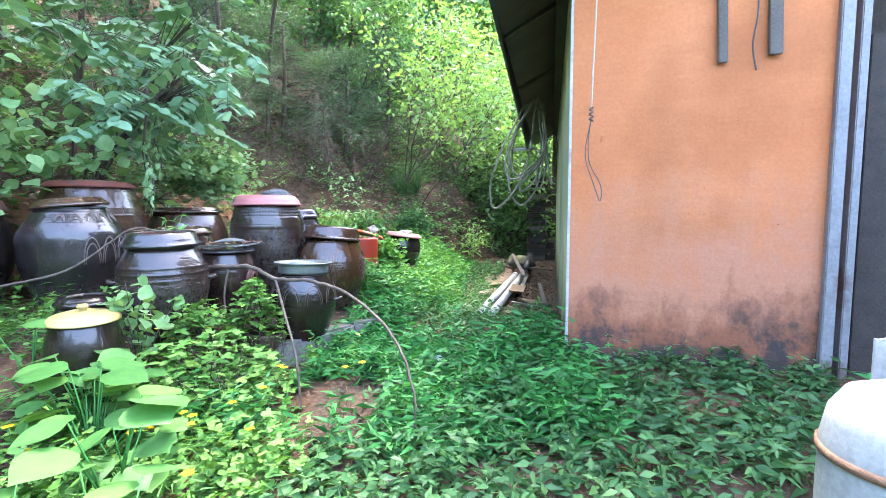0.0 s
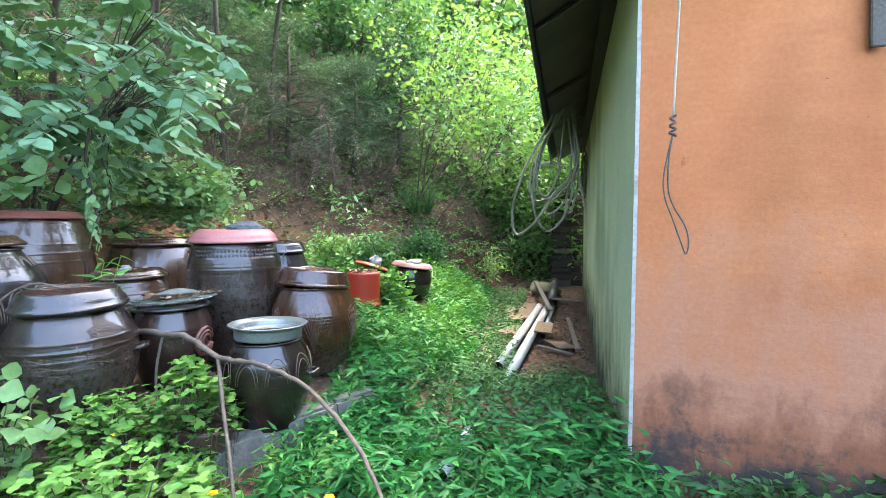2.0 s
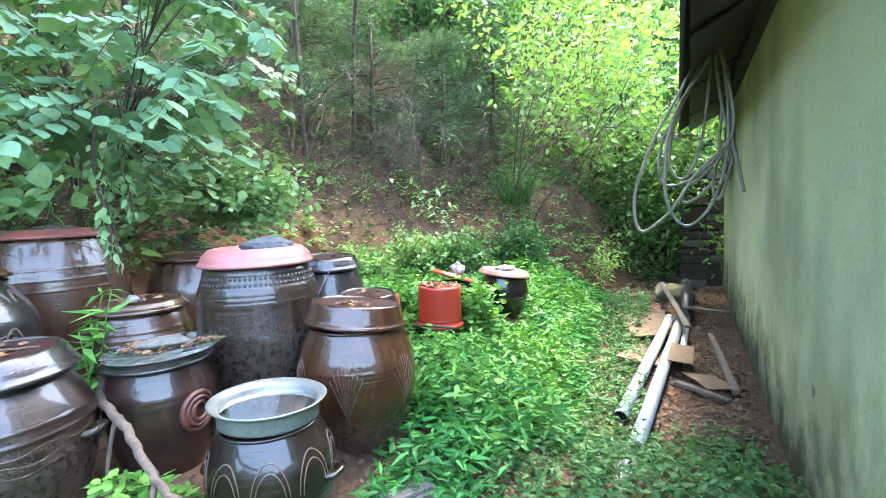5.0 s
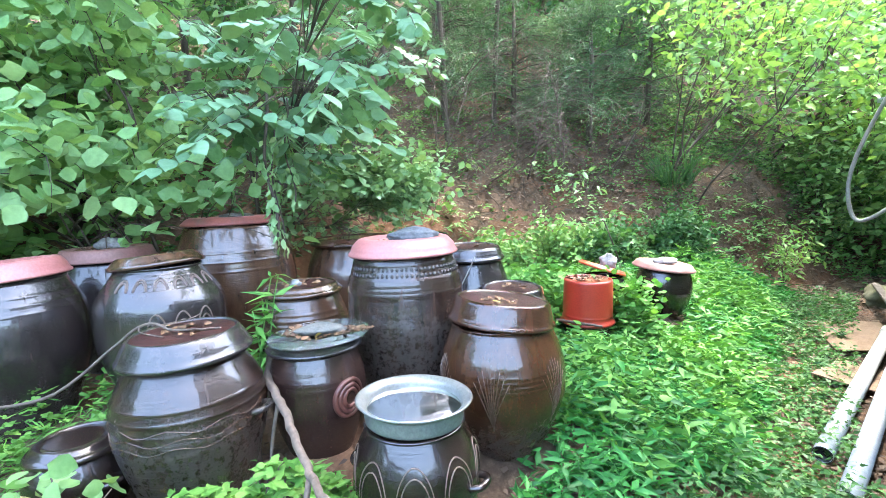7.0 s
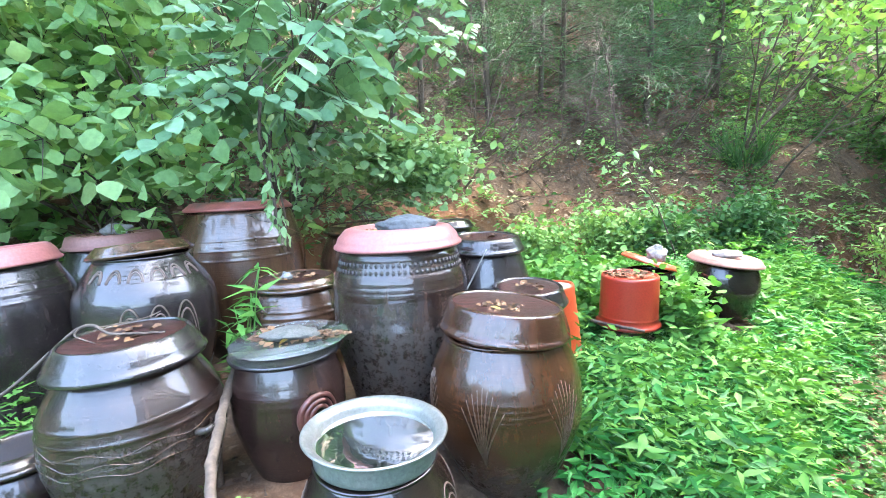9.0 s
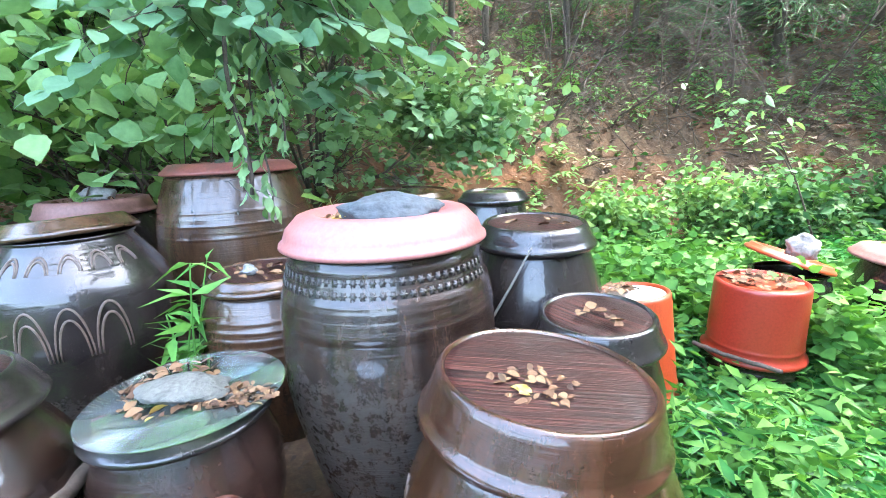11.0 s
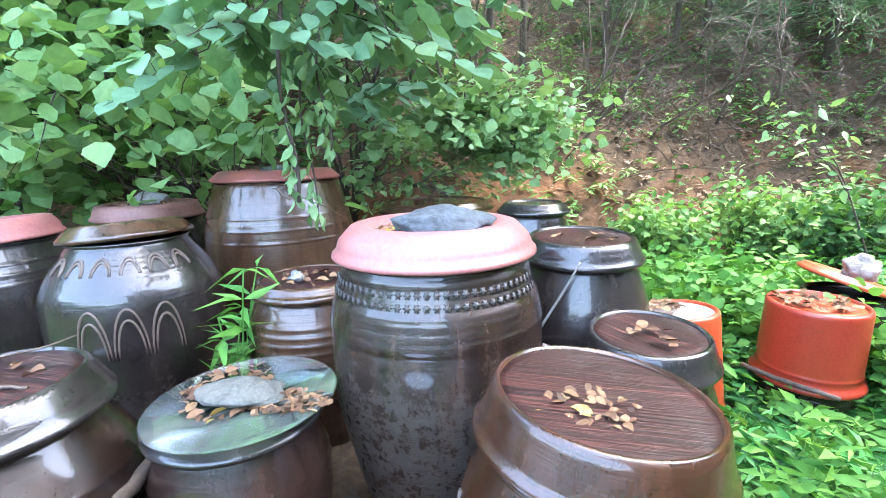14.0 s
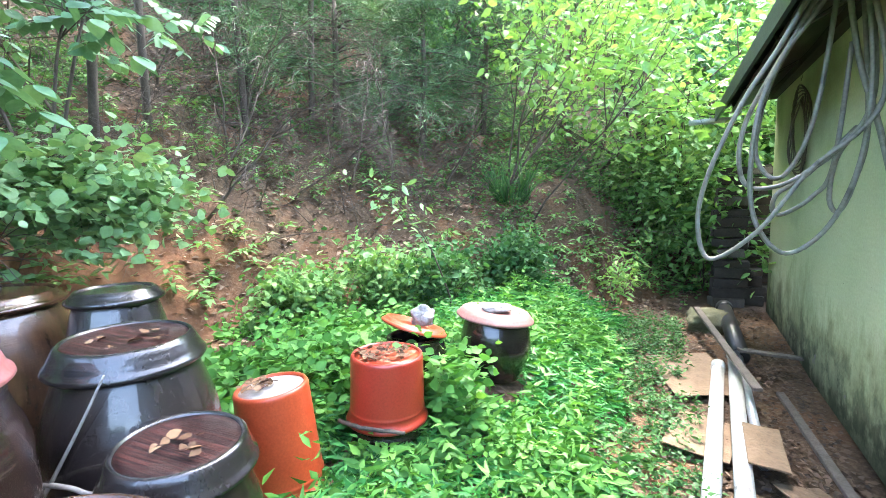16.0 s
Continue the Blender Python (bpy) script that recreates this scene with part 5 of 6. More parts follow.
# unseen trees added behind the camera to cut low sky and reflections
for k in range(20):
    ang = radians(-182 + k * 9.0 + rng.normal(0, 2))
    rad = rng.uniform(8.0, 10.0)
    bx, by = 0.5 + rad * math.cos(ang), 2.6 + rad * math.sin(ang)
    t = thing("tree", "unseen added broad-leaved tree cutting low sky at the yard edge", "tree", base_at(bx, by), group="yard edge trees")
    hgt = rng.uniform(6.0, 7.6) if k < 6 else rng.uniform(3.0, 3.9)
    stem = curve_pts([(0, 0, 0), (rng.normal(0, 0.2), rng.normal(0, 0.2), hgt * 0.45), (rng.normal(0, 0.4), rng.normal(0, 0.4), hgt * 0.9)], 6)
    n = 620 if k < 6 else 420
    q = rng.normal(0, 1, (n, 3))
    q = q / np.linalg.norm(q, axis=1, keepdims=True) * (rng.uniform(0.1, 1, (n, 1)) ** 0.5)
    P = np.array((0, 0, hgt * 0.52)) + q * np.array([1.9, 1.9, hgt * 0.46])
    limbs = [(stem, list(np.linspace(0.14, 0.03, len(stem))))]
    limbs += [([stem[6], (np.array(stem[6]) + m) / 2 + np.array([0, 0, 0.2]), m], [0.05, 0.03, 0.008]) for m in P[::45]]
    child("trunk", tubes_mesh("edge_trunk", limbs, BARK, 6), t)
    child("crown", leaves("edge_crown", P, rand_dirs(n, -0.7, 0.3), rng.uniform(0.35, 0.62, n), shape_ovate(0.7), GREEN_DARK, 0.4), t)

# rosettes of glossy seedlings between the litter
x, y = scatter(2600, -7, 1.5, 5.5, 13, lambda x, y: (past_foot(x, y) > 0.1) & (past_foot(x, y) < 3.6) & (wave(x, y, 0.9, 5) > -0.1))
i = np.repeat(np.arange(len(x)), 9)
a = np.tile(np.arange(9) * 2.4, len(x)) + rng.uniform(0, 6.28, len(x))[i]
top = height(x, y) + rng.uniform(0.08, 0.4, len(x))
P = np.stack([x[i] + 0.02 * np.cos(a), y[i] + 0.02 * np.sin(a), top[i] + rng.normal(0, 0.03, len(i))], 1)
stuff("seedlings", leaves("seedlings", P, np.stack([np.cos(a), np.sin(a), rng.uniform(-0.35, 0.25, len(i))], 1), rng.uniform(0.08, 0.15, len(i)), shape_blade(0.36), GREEN_ROUND, 0.8), "glossy lance-leaved seedlings in rosettes on the littered bank", "seedlings")

# dead limbs tangled on the slope
for bx, by, dx, dy in ((-4.6, 8.2, 0.5, 0.4), (-5.2, 9.4, 0.7, -0.3), (-4.2, 7.6, 0.6, 0.2), (-5.4, 7.2, 0.3, -0.5), (-3.6, 9.6, 0.4, -0.2), (-6.2, 8.8, 0.6, 0.0), (-4.0, 8.8, 0.7, -0.2), (-3.2, 10.2, 0.3, -0.5), (-2.6, 10.8, 0.5, -0.3), (-4.9, 8.7, 0.8, -0.5)):
    t = thing("dead_tree", "grey leafless dead tree with tangled drooping twigs", "tree", base_at(bx, by), group="dead trees")
    tb, _ = grow(base_at(bx, by), (dx, dy, 0.8), 1.25, 0.024, 4, 0.6, 3, 0.30)
    child("trunk", tubes_mesh("dead_limbs", tb, TWIG, 3), t, "", Matrix.Translation(-Vector(base_at(bx, by))))

# dark pine boughs in the middle of the slope
for bx, by, hgt in ((-4.4, 10.6, 3.0), (-3.1, 11.2, 2.8), (-5.6, 9.9, 3.0), (-2.3, 12.2, 3.0)):
    t = thing("pine", "dark young pine with soft drooping boughs", "tree", base_at(bx, by), group="pines")
    z0 = zg(bx, by)
    tubes, P, D, S = [([(0, 0, 0), (0.1, -0.05, hgt * 0.5), (0.05, 0.05, hgt)], [0.07, 0.05, 0.015])], [], [], []
    for _ in range(54):
        h0 = rng.uniform(0.2, 0.98) * hgt
        a = rng.uniform(0, 2 * math.pi)
        L = 1.7 * (1.1 - h0 / hgt) + 0.35
        e = np.array([math.cos(a), math.sin(a), 0.0])
        pts = [np.array([0.05, 0, h0]) + e * L * s + np.array([0, 0, 0.25 * L * s - 0.5 * L * s * s]) for s in np.linspace(0, 1, 6)]
        tubes.append((pts, [0.014 * (1 - 0.8 * s) for s in np.linspace(0, 1, 6)]))
        for _ in range(130):
            s = rng.uniform(0.2, 1)
            c = np.array([0.05, 0, h0]) + e * L * s + np.array([0, 0, 0.25 * L * s - 0.5 * L * s * s]) + rng.normal(0, 0.15, 3) * np.array([1, 1, 0.5])
            P.append(c)
            D.append(e * 0.8 + rng.normal(0, 0.5, 3) + np.array([0, 0, -0.15]))
            S.append(rng.uniform(0.10, 0.2))
    child("trunk", tubes_mesh("pine_trunk", tubes, BARK, 5), t)
    child("crown", leaves("pine_crown", P, D, S, shape_blade(0.08), GREEN_PINE, 0.2), t)

# sunlit tree by the house, with bare canes below
canes = [(base_at(-1.5 + rng.normal(0, .12), 11.2 + rng.normal(0, .12)), (dx, dy, 1.0), rng.uniform(2.1, 2.7), 0.022, 2, 0.4, 4, 0.03) for dx, dy in ((0.15, 0.1), (0.3, -0.1), (0.6, 0.1), (0.5, 0.5), (0.66, -0.1), (0.5, -0.3))]
leafy("tree", "bright yellow-green tree in the sun with bare canes below", "tree", canes, shape_ovate(0.5), 0.145, GREEN_SUN, 4, 0.22, 0.5, floor=2.35)
for bx, by in ((0.5, 13.4), (-0.4, 13.8)):
    leafy("tree", "bright green tree top in the sun", "tree", [(base_at(bx, by), (dx, dy, 1.0), 2.3, 0.05, 2, 0.55, 4, 0.03) for dx, dy in ((-0.3, 0), (0.2, 0.1), (0.5, -0.3))], shape_ovate(0.55), 0.16, GREEN_SUN, 7, 0.24, 0.5, group="sunlit trees")

# added bushes; dark leaves on the right paint the hollow's shade
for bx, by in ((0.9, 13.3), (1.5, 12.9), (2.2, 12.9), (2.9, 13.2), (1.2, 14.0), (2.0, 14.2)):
    leafy("shrub", "added bush filling the shaded hollow behind the house", "shrub", [(base_at(bx, by), (dx, dy, 1.0), 1.35, 0.02, 2, 0.6, 4, 0.1) for dx, dy in ((-0.3, -0.2), (0.3, 0.1), (0, -0.4))], shape_ovate(0.5), 0.14, GREEN_DARK if bx > 1.8 else GREEN_ROUND, 7, 0.2, 0.5, group="shade bushes")
# Added trees: dark leaf colour stands in for shade past the eave.
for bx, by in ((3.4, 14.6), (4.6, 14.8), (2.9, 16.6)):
    leafy("tree", "added dark tree standing in for shade behind the house", "tree", [(base_at(bx, by), (dx, dy, 1.0), 2.2, 0.05, 2, 0.6, 4, 0.05) for dx, dy in ((-0.3, -0.1), (0.3, 0.1), (0.0, -0.4))], shape_blade(0.6), 0.24, GREEN_DARK, 7, 0.3, 0.5, group="house trees")
leafy("fern", "yellow-green fern spray at the foot of the bank", "fern", [(base_at(0.0, 11.1), (dx, dy, 0.9), 0.75, 0.008, 1, 0.5, 3, 0.3) for dx, dy in ((-0.6, 0), (0.1, -0.5), (0.5, 0), (0.2, 0.4), (-0.3, -0.5))], shape_blade(0.3), 0.12, GREEN_SUN, 5, 0.07, 0.6)

for bx, by, sz in ((-1.9, 8.8, 0.42), (-2.6, 8.3, 0.45), (-1.2, 9.6, 0.42), (-3.1, 7.5, 0.36)):
    leafy("shrub", "low mid-green bush at the foot of the bank", "shrub", [(base_at(bx, by), (dx, dy, 1.0), sz, 0.01, 2, 0.6, 4, 0.1) for dx, dy in ((-0.4, 0.1), (0.4, -0.2), (0.1, 0.4), (0, -0.4))], shape_ovate(0.6), 0.085, GREEN_ROUND if bx < -2 else GREEN_DARK, 4, 0.10, 0.5, group="foot bushes")

# slim sapling with pale leaves
leafy("sapling", "slim sapling with a tuft of pale leaves", "sapling", [(base_at(-1.63, 8.39), (0.02, 0.02, 1.0), 1.25, 0.012, 1, 0.4, 3, 0.1)], shape_ovate(0.45), 0.10, GREEN_VINE, 4, 0.08, 0.5)

# strap-leaved clump below the canes
a = rng.uniform(0, 2 * math.pi, 110)
P = np.stack([-1.5 + 0.15 * np.cos(a), 10.9 + 0.15 * np.sin(a), np.full(110, zg(-1.5, 10.9))], 1)
stuff("grass", leaves("strap_grass", P, np.stack([np.cos(a), np.sin(a), rng.uniform(1.2, 4.0, 110)], 1), rng.uniform(0.35, 0.8, 110), shape_blade(0.035), GREEN_DARK, 0.2), "dark strap-leaved clump below the canes", "grass")


# ---- loose things among the jars ----
def stone(x, y, z, sx, sy, sz, material, label, turn=0.0, seed=1, rough=0.12):
    return single("stone", rock_mesh("stone", sx, sy, sz, material, seed, rough), label, "stone", (x, y, z + sz * 0.70), (0, 0, turn), "stones on lids")


stone(-1.46, 4.20, 1.708, 0.135, 0.075, 0.045, STONE_DARK, "flat dark blue-grey stone on a pink lid", 58, 1, 0.16)
stone(-1.60, 3.645, 1.314, 0.122, 0.072, 0.026, STONE, "flat grey granite stone on a glass plate", 55, 2)
stone(-3.92, 3.49, 1.665, 0.10, 0.07, 0.05, STONE_PALE, "pale rounded stone on a red-brown lid", 70, 3)
stone(-3.36, 4.20, 1.858, 0.14, 0.10, 0.022, STONE, "flat grey stone on a brick-red lid", 20, 4)
stone(-0.80, 7.02, 1.226, 0.11, 0.08, 0.035, STONE_PALE, "pale flat stone on a pink lid", 10, 5)
stone(-1.17, 6.50, 1.245, 0.085, 0.075, 0.07, STONE_PALE, "pale grey stone on a slipped orange dish", 30, 6, 0.2)
stone(-2.28, 3.98, 1.431, 0.035, 0.03, 0.022, STONE_PALE, "small pale stone on a brown lid", 30, 7, 0.25)


def pile(name, x, y, z, r, n, size, material, label, squash=1.0, turn=0.0, tilt=(0, 0)):
    a, d = rng.uniform(0, 2 * math.pi, n), r * np.sqrt(rng.uniform(0, 1, n))
    c, s = math.cos(radians(turn)), math.sin(radians(turn))
    u, v = d * np.cos(a), d * np.sin(a) * squash
    P = np.stack([u * c - v * s, u * s + v * c, rng.uniform(0.002, 0.008, n) + 0.008 * np.exp(-(d / r * 2) ** 2)], 1)
    me = leaves(name, P, rand_dirs(n, -0.1, 0.3), size * rng.uniform(0.5, 1.3, n), shape_ovate(0.7), material, 0.7)
    ob = new(name, me)
    ob.matrix_world = pose(x, y, z, tilt[0], tilt[1], 0)
    return tagged(ob, label, "dry leaves", kind="stuff")


pile("dry_leaves", -0.92, 4.20, 1.423, 0.105, 52, 0.028, DRY_LEAF, "small heap of dry leaves on the raked lid", 0.6, 60, (0, 7))
pile("yellow_leaves", -0.935, 4.145, 1.426, 0.05, 3, 0.045, YELLOW_LEAF, "yellow fallen leaves on the raked lid", tilt=(0, 7))
pile("dry_leaves", -1.505, 3.735, 1.315, 0.11, 190, 0.024, DRY_LEAF, "brown dry leaves heaped on the glass plate", 0.5, 55)
pile("dry_leaves", -1.66, 3.63, 1.315, 0.17, 70, 0.035, DRY_LEAF, "scattered dry leaves on the glass plate", 0.8)
pile("yellow_leaves", -1.53, 3.56, 1.315, 0.02, 2, 0.04, YELLOW_LEAF, "yellow leaf on the glass plate")
pile("dry_leaves", -1.52, 4.16, 1.712, 0.15, 70, 0.028, DRY_LEAF, "dry leaves round the dark stone", 0.6, 58)
pile("yellow_leaves", -1.52, 4.12, 1.714, 0.06, 16, 0.03, YELLOW_LEAF, "orange-yellow leaf scraps by the dark stone")
pile("dry_leaves", -1.14, 4.70, 1.388, 0.09, 12, 0.04, DRY_LEAF, "a few curled leaves on the small lid")
pile("dry_leaves", -2.30, 4.0, 1.43, 0.16, 26, 0.045, DRY_LEAF, "dry leaves on the flat brown lid")
pile("dry_leaves", -1.56, 5.46, 1.205, 0.07, 60, 0.035, DRY_LEAF, "clump of dry leaves on the orange tub")
pile("dry_leaves", -1.17, 5.98, 1.222, 0.15, 120, 0.035, DRY_LEAF, "dry leaves on the red tub")
pile("dry_leaves", -1.81, 3.10, 1.429, 0.13, 16, 0.04, DRY_LEAF, "scattered dry leaves on the brushed lid")
pile("dry_leaves", -3.93, 3.45, 1.668, 0.20, 50, 0.045, DRY_LEAF, "dry leaves in the red-brown lid")
pile("dry_leaves", -1.57, 4.90, 1.60, 0.12, 10, 0.04, DRY_LEAF, "dry leaf scraps on the dark lid")


def stick(pts, r0, r1, label, name="branch", material=TWIG, n=7, forks=()):
    t = thing(name, label, "branch", pts[0])
    path = curve_pts(pts, n)
    path = [p + (rng.normal(0, r0 * 0.16, 3) if 0 < i < len(path) - 1 else 0) for i, p in enumerate(path)]
    m = Matrix.Translation(-Vector(pts[0]))
    child("stem", tubes_mesh("stem", [(path, list(np.linspace(r0, r1, len(path))))], material, 8), t, "", m)
    for f, ra, rb in forks:
        q = curve_pts(f, n)
        child("fork", tubes_mesh("fork", [(q, list(np.linspace(ra, rb, len(q))))], material, 7), t, "", m)
    return t


stick([(-1.80, 3.50, 1.22), (-1.71, 3.42, 1.15), (-1.40, 3.28, 1.17), (-1.15, 3.17, 1.18), (-0.945, 3.095, 1.11), (-0.66, 2.99, 1.12), (-0.36, 2.87, 1.06), (-0.05, 2.66, 0.90), (0.12, 2.48, 0.68), (0.17, 2.36, 0.40)], 0.020, 0.005, "long grey dead branch propped over the weeds",
      forks=[([(-0.945, 3.095, 1.11), (-0.80, 2.92, 0.90), (-0.66, 2.76, 0.68), (-0.60, 2.68, 0.36)], 0.010, 0.006), ([(-1.40, 3.28, 1.17), (-1.42, 3.24, 0.95), (-1.36, 3.18, 0.66)], 0.008, 0.005), ([(-1.71, 3.42, 1.15), (-1.74, 3.36, 0.9), (-1.70, 3.34, 0.62)], 0.016, 0.014)])
stick([(-2.60, 2.55, 1.10), (-2.2, 2.75, 1.20), (-1.95, 3.0, 1.455), (-1.80, 3.08, 1.445), (-1.70, 3.22, 1.435)], 0.008, 0.004, "thin pale twig lying across a jar lid",
      forks=[([(-1.95, 3.0, 1.455), (-1.86, 2.98, 1.45), (-1.74, 3.02, 1.44)], 0.004, 0.002), ([(-1.90, 3.04, 1.455), (-1.95, 3.2, 1.445), (-2.0, 3.28, 1.45)], 0.004, 0.002)])
stick([(-1.62, 4.62, 1.22), (-1.44, 4.60, 1.27), (-1.25, 4.63, 1.24)], 0.009, 0.005, "short bare white twig leaning on a dark jar", material=PALE_TWIG, forks=[([(-1.54, 4.61, 1.25), (-1.46, 4.66, 1.42), (-1.40, 4.70, 1.56)], 0.006, 0.003), ([(-1.54, 4.61, 1.25), (-1.56, 4.55, 1.14)], 0.007, 0.004)])
stick([(-1.36, 5.80, 0.90), (-1.18, 5.752, 0.91), (-0.98, 5.80, 0.89)], 0.012, 0.010, "short stick lodged on the rim of the red tub")

# tall herb between the jars
t = thing("tall_herb", "bright green lance-leaved herb growing between the jars", "herb", base_at(-2.30, 3.72))
tubes, P, D, S = [], [], [], []
for k in range(9):
    dx, dy, hgt = rng.normal(0.05, 0.07), rng.normal(0.06, 0.08), rng.uniform(0.45, 0.86)
    pts = [np.array([0.05 * math.cos(k), 0.05 * math.sin(k), 0]) + np.array([dx * s * s, dy * s * s, hgt * s]) * 1.0 for s in np.linspace(0, 1, 8)]
    child("stalk", tubes_mesh("stalk", [(pts, list(np.linspace(0.006, 0.003, 8)))], GREEN_BRIGHT, 5), t)
    for s in range(3, 8):
        for g in (0, 1, 2):
            a = rng.uniform(0, 6.28)
            P.append(pts[s])
            D.append((math.cos(a), math.sin(a), rng.uniform(-0.3, 0.7)))
            S.append(rng.uniform(0.10, 0.17))
child("foliage", leaves("herb_foliage", P, D, S, shape_blade(0.20), GREEN_BRIGHT, 0.5), t)

# hanging withered vines over the big jar
for x0, y0, zt, zb, mt in ((-2.66, 4.10, 2.75, 1.72, BARK), (-2.78, 4.22, 2.65, 1.62, GREEN_VINE), (-2.72, 4.30, 2.7, 1.95, GREEN_VINE), (-3.70, 4.62, 3.0, zg(-3.7, 4.62), BARK)):
    t = thing("hanging_vine", "withered vine hanging over a big jar" if mt is BARK else "limp green vine hanging over a big jar", "vine", (x0, y0, zt), group="hanging vines")
    pts = [(0.02 * math.sin(s * 9), 0.02 * math.cos(s * 7), -(zt - zb) * s) for s in np.linspace(0, 1, 12)]
    child("stem", tubes_mesh("vine_stem", [(pts, 0.011 if mt is BARK else 0.006)], BARK, 6), t)
    n = 42
    s = rng.uniform(0.1, 1, n)
    P = np.stack([rng.normal(0, 0.02, n), rng.normal(0, 0.02, n), -(zt - zb) * s], 1)
    child("foliage", leaves("vine_foliage", P, rand_dirs(n, -2.6, -0.8), rng.uniform(0.05, 0.10, n), shape_ovate(0.5), GREEN_VINE, 0.1), t)

# leafy climber on the dead twigs before the jars
t = thing("climber", "leafy green climber with heart-shaped leaves on dead twigs", "climber", base_at(-1.62, 2.62, 0))
P, D, S = [], [], []
for k in range(7):
    e = np.array([rng.normal(0.02, 0.16), rng.normal(0.0, 0.12), rng.uniform(0.35, 0.72)])
    pts = [e * s + np.array([0, 0, 0.12 * math.sin(3 * s)]) + rng.normal(0, 0.01, 3) * s for s in np.linspace(0, 1, 8)]
    child("stem", tubes_mesh("climber_stem", [(pts, list(np.linspace(0.004, 0.002, 8)))], TWIG, 5), t)
    for s in range(2, 8):
        for _ in range(2):
            P.append(pts[s] + rng.normal(0, 0.03, 3))
            D.append((rng.normal(), rng.normal(), rng.uniform(-0.7, 0.2)))
            S.append(rng.uniform(0.05, 0.095))
child("foliage", leaves("climber_leaves", P, D, S, shape_ovate(0.95), GREEN_THICKET, 0.6), t)

# ---- terrace edge stones ----
t = thing("terrace_edge", "low mossy concrete edge of the jar terrace", "edging", (-1.68, 2.45, 0), kind="structure")
for k in range(6):
    a = k * 0.34
    x0, y0 = 0.60 * (a + 0.17), 0.80 * (a + 0.17)
    bm = box_bm(0.335, 0.13, 0.22, 0.02)
    for v in bm.verts:
        v.co += Vector((noise.noise(v.co * 9 + Vector((k, 0, 0))), noise.noise(v.co * 9 + Vector((0, k, 5))), noise.noise(v.co * 9 + Vector((3, 0, k))))) * 0.02
    part("edge_stone", bm, CONCRETE, t, "", pose(x0, y0, zg(-1.75 + x0 - 0.12, 2.45 + y0 + 0.08) - 0.20, 0, 0, 53.1 + rng.normal(0, 2)))
for x0, y0, r, tl in ((-1.37, 2.93, 0.165, (9, 7)), (-1.165, 3.235, 0.14, (-4, 8))):
    t = thing("clay_pot", "worn brown clay pot with trailing herb roots on the terrace edge", "pot", (x0, y0, zg(x0, y0) - 0.02), (*tl, 0), "clay pots")
    child("body", lathe("pot_body", dense([(0.0, 0.0), (r * 0.68, 0.0), (r * 0.88, r * 0.45), (r, r * 1.1), (r * 1.06, r * 1.3), (r * 1.06, r * 1.42), (r * 0.97, r * 1.43), (r * 0.92, r * 1.1), (0.0, r * 1.1)], 0.015), POT_CLAY, 44, 0.012, x0), t)
    child("soil", lathe("pot_soil", dense([(0.0, r * 1.30), (r * 0.5, r * 1.27), (r * 0.93, r * 1.18)], 0.02), SOIL, 32, 0.05, y0), t, "dark crumbling soil")
    for k in range(14):
        an = radians(-140 + k * 13 + rng.normal(0, 6))
        c, q, L = math.cos(an), math.sin(an), rng.uniform(0.08, 0.2)
        pts = [(c * r * 0.9, q * r * 0.9, r * 1.3), (c * (r * 1.1 + 0.01), q * (r * 1.1 + 0.01), r * 1.46), (c * (r * 1.12 + 0.02), q * (r * 1.12 + 0.02), r * 1.42 - L)]
        child("root", tubes_mesh("pot_root", [(curve_pts(pts, 4), 0.0022)], TWIG, 4), t)

# broad-leaved weed in the foreground
def broad_weed(x0, y0, n, size, hgt):
    t = thing("broad_leaved_weed", "weed with big heart-shaped green leaves", "weed", base_at(x0, y0, 0), group="broad weeds")
    tubes, P, D, S = [], [], [], []
    for k in range(n):
        a = rng.uniform(0, 6.28)
        L = rng.uniform(0.04, 0.24)
        top = np.array([math.cos(a) * L, math.sin(a) * L, hgt * rng.uniform(0.5, 1.1)])
        child("stalk", tubes_mesh("stalk", [([np.zeros(3), top * np.array([0.4, 0.4, 0.6]), top], [0.005, 0.004, 0.003])], GREEN_WEED, 5), t)
        P.append(top)
        D.append((math.cos(a), math.sin(a), rng.uniform(-0.35, 0.15)))
        S.append(size * rng.uniform(0.7, 1.2))
    child("foliage", leaves("broad_leaves", P, D, S, shape_broad(1.0), GREEN_BROAD, 0.85), t)


GREEN_BROAD = leaf_mat("broad_leaf", (0.04, 0.134, 0.033), (0.082, 0.219, 0.053))
for x0, y0, n, s, h in ((-0.78, 1.50, 7, 0.17, 0.62), (-0.45, 1.12, 9, 0.16, 0.45), (-0.25, 0.92, 9, 0.15, 0.42), (-0.62, 1.28, 9, 0.16, 0.4), (0.18, 1.30, 8, 0.12, 0.30), (-1.0, 1.3, 8, 0.16, 0.4), (-0.05, 1.25, 7, 0.13, 0.30), (-0.95, 1.75, 7, 0.15, 0.4), (-1.40, 2.05, 10, 0.13, 0.50), (-1.22, 1.85, 8, 0.14, 0.45), (-2.05, 2.35, 8, 0.12, 0.5), (-1.22, 1.88, 12, 0.17, 0.55), (-1.48, 2.12, 11, 0.16, 0.52)):
    broad_weed(x0, y0, n, s, h)

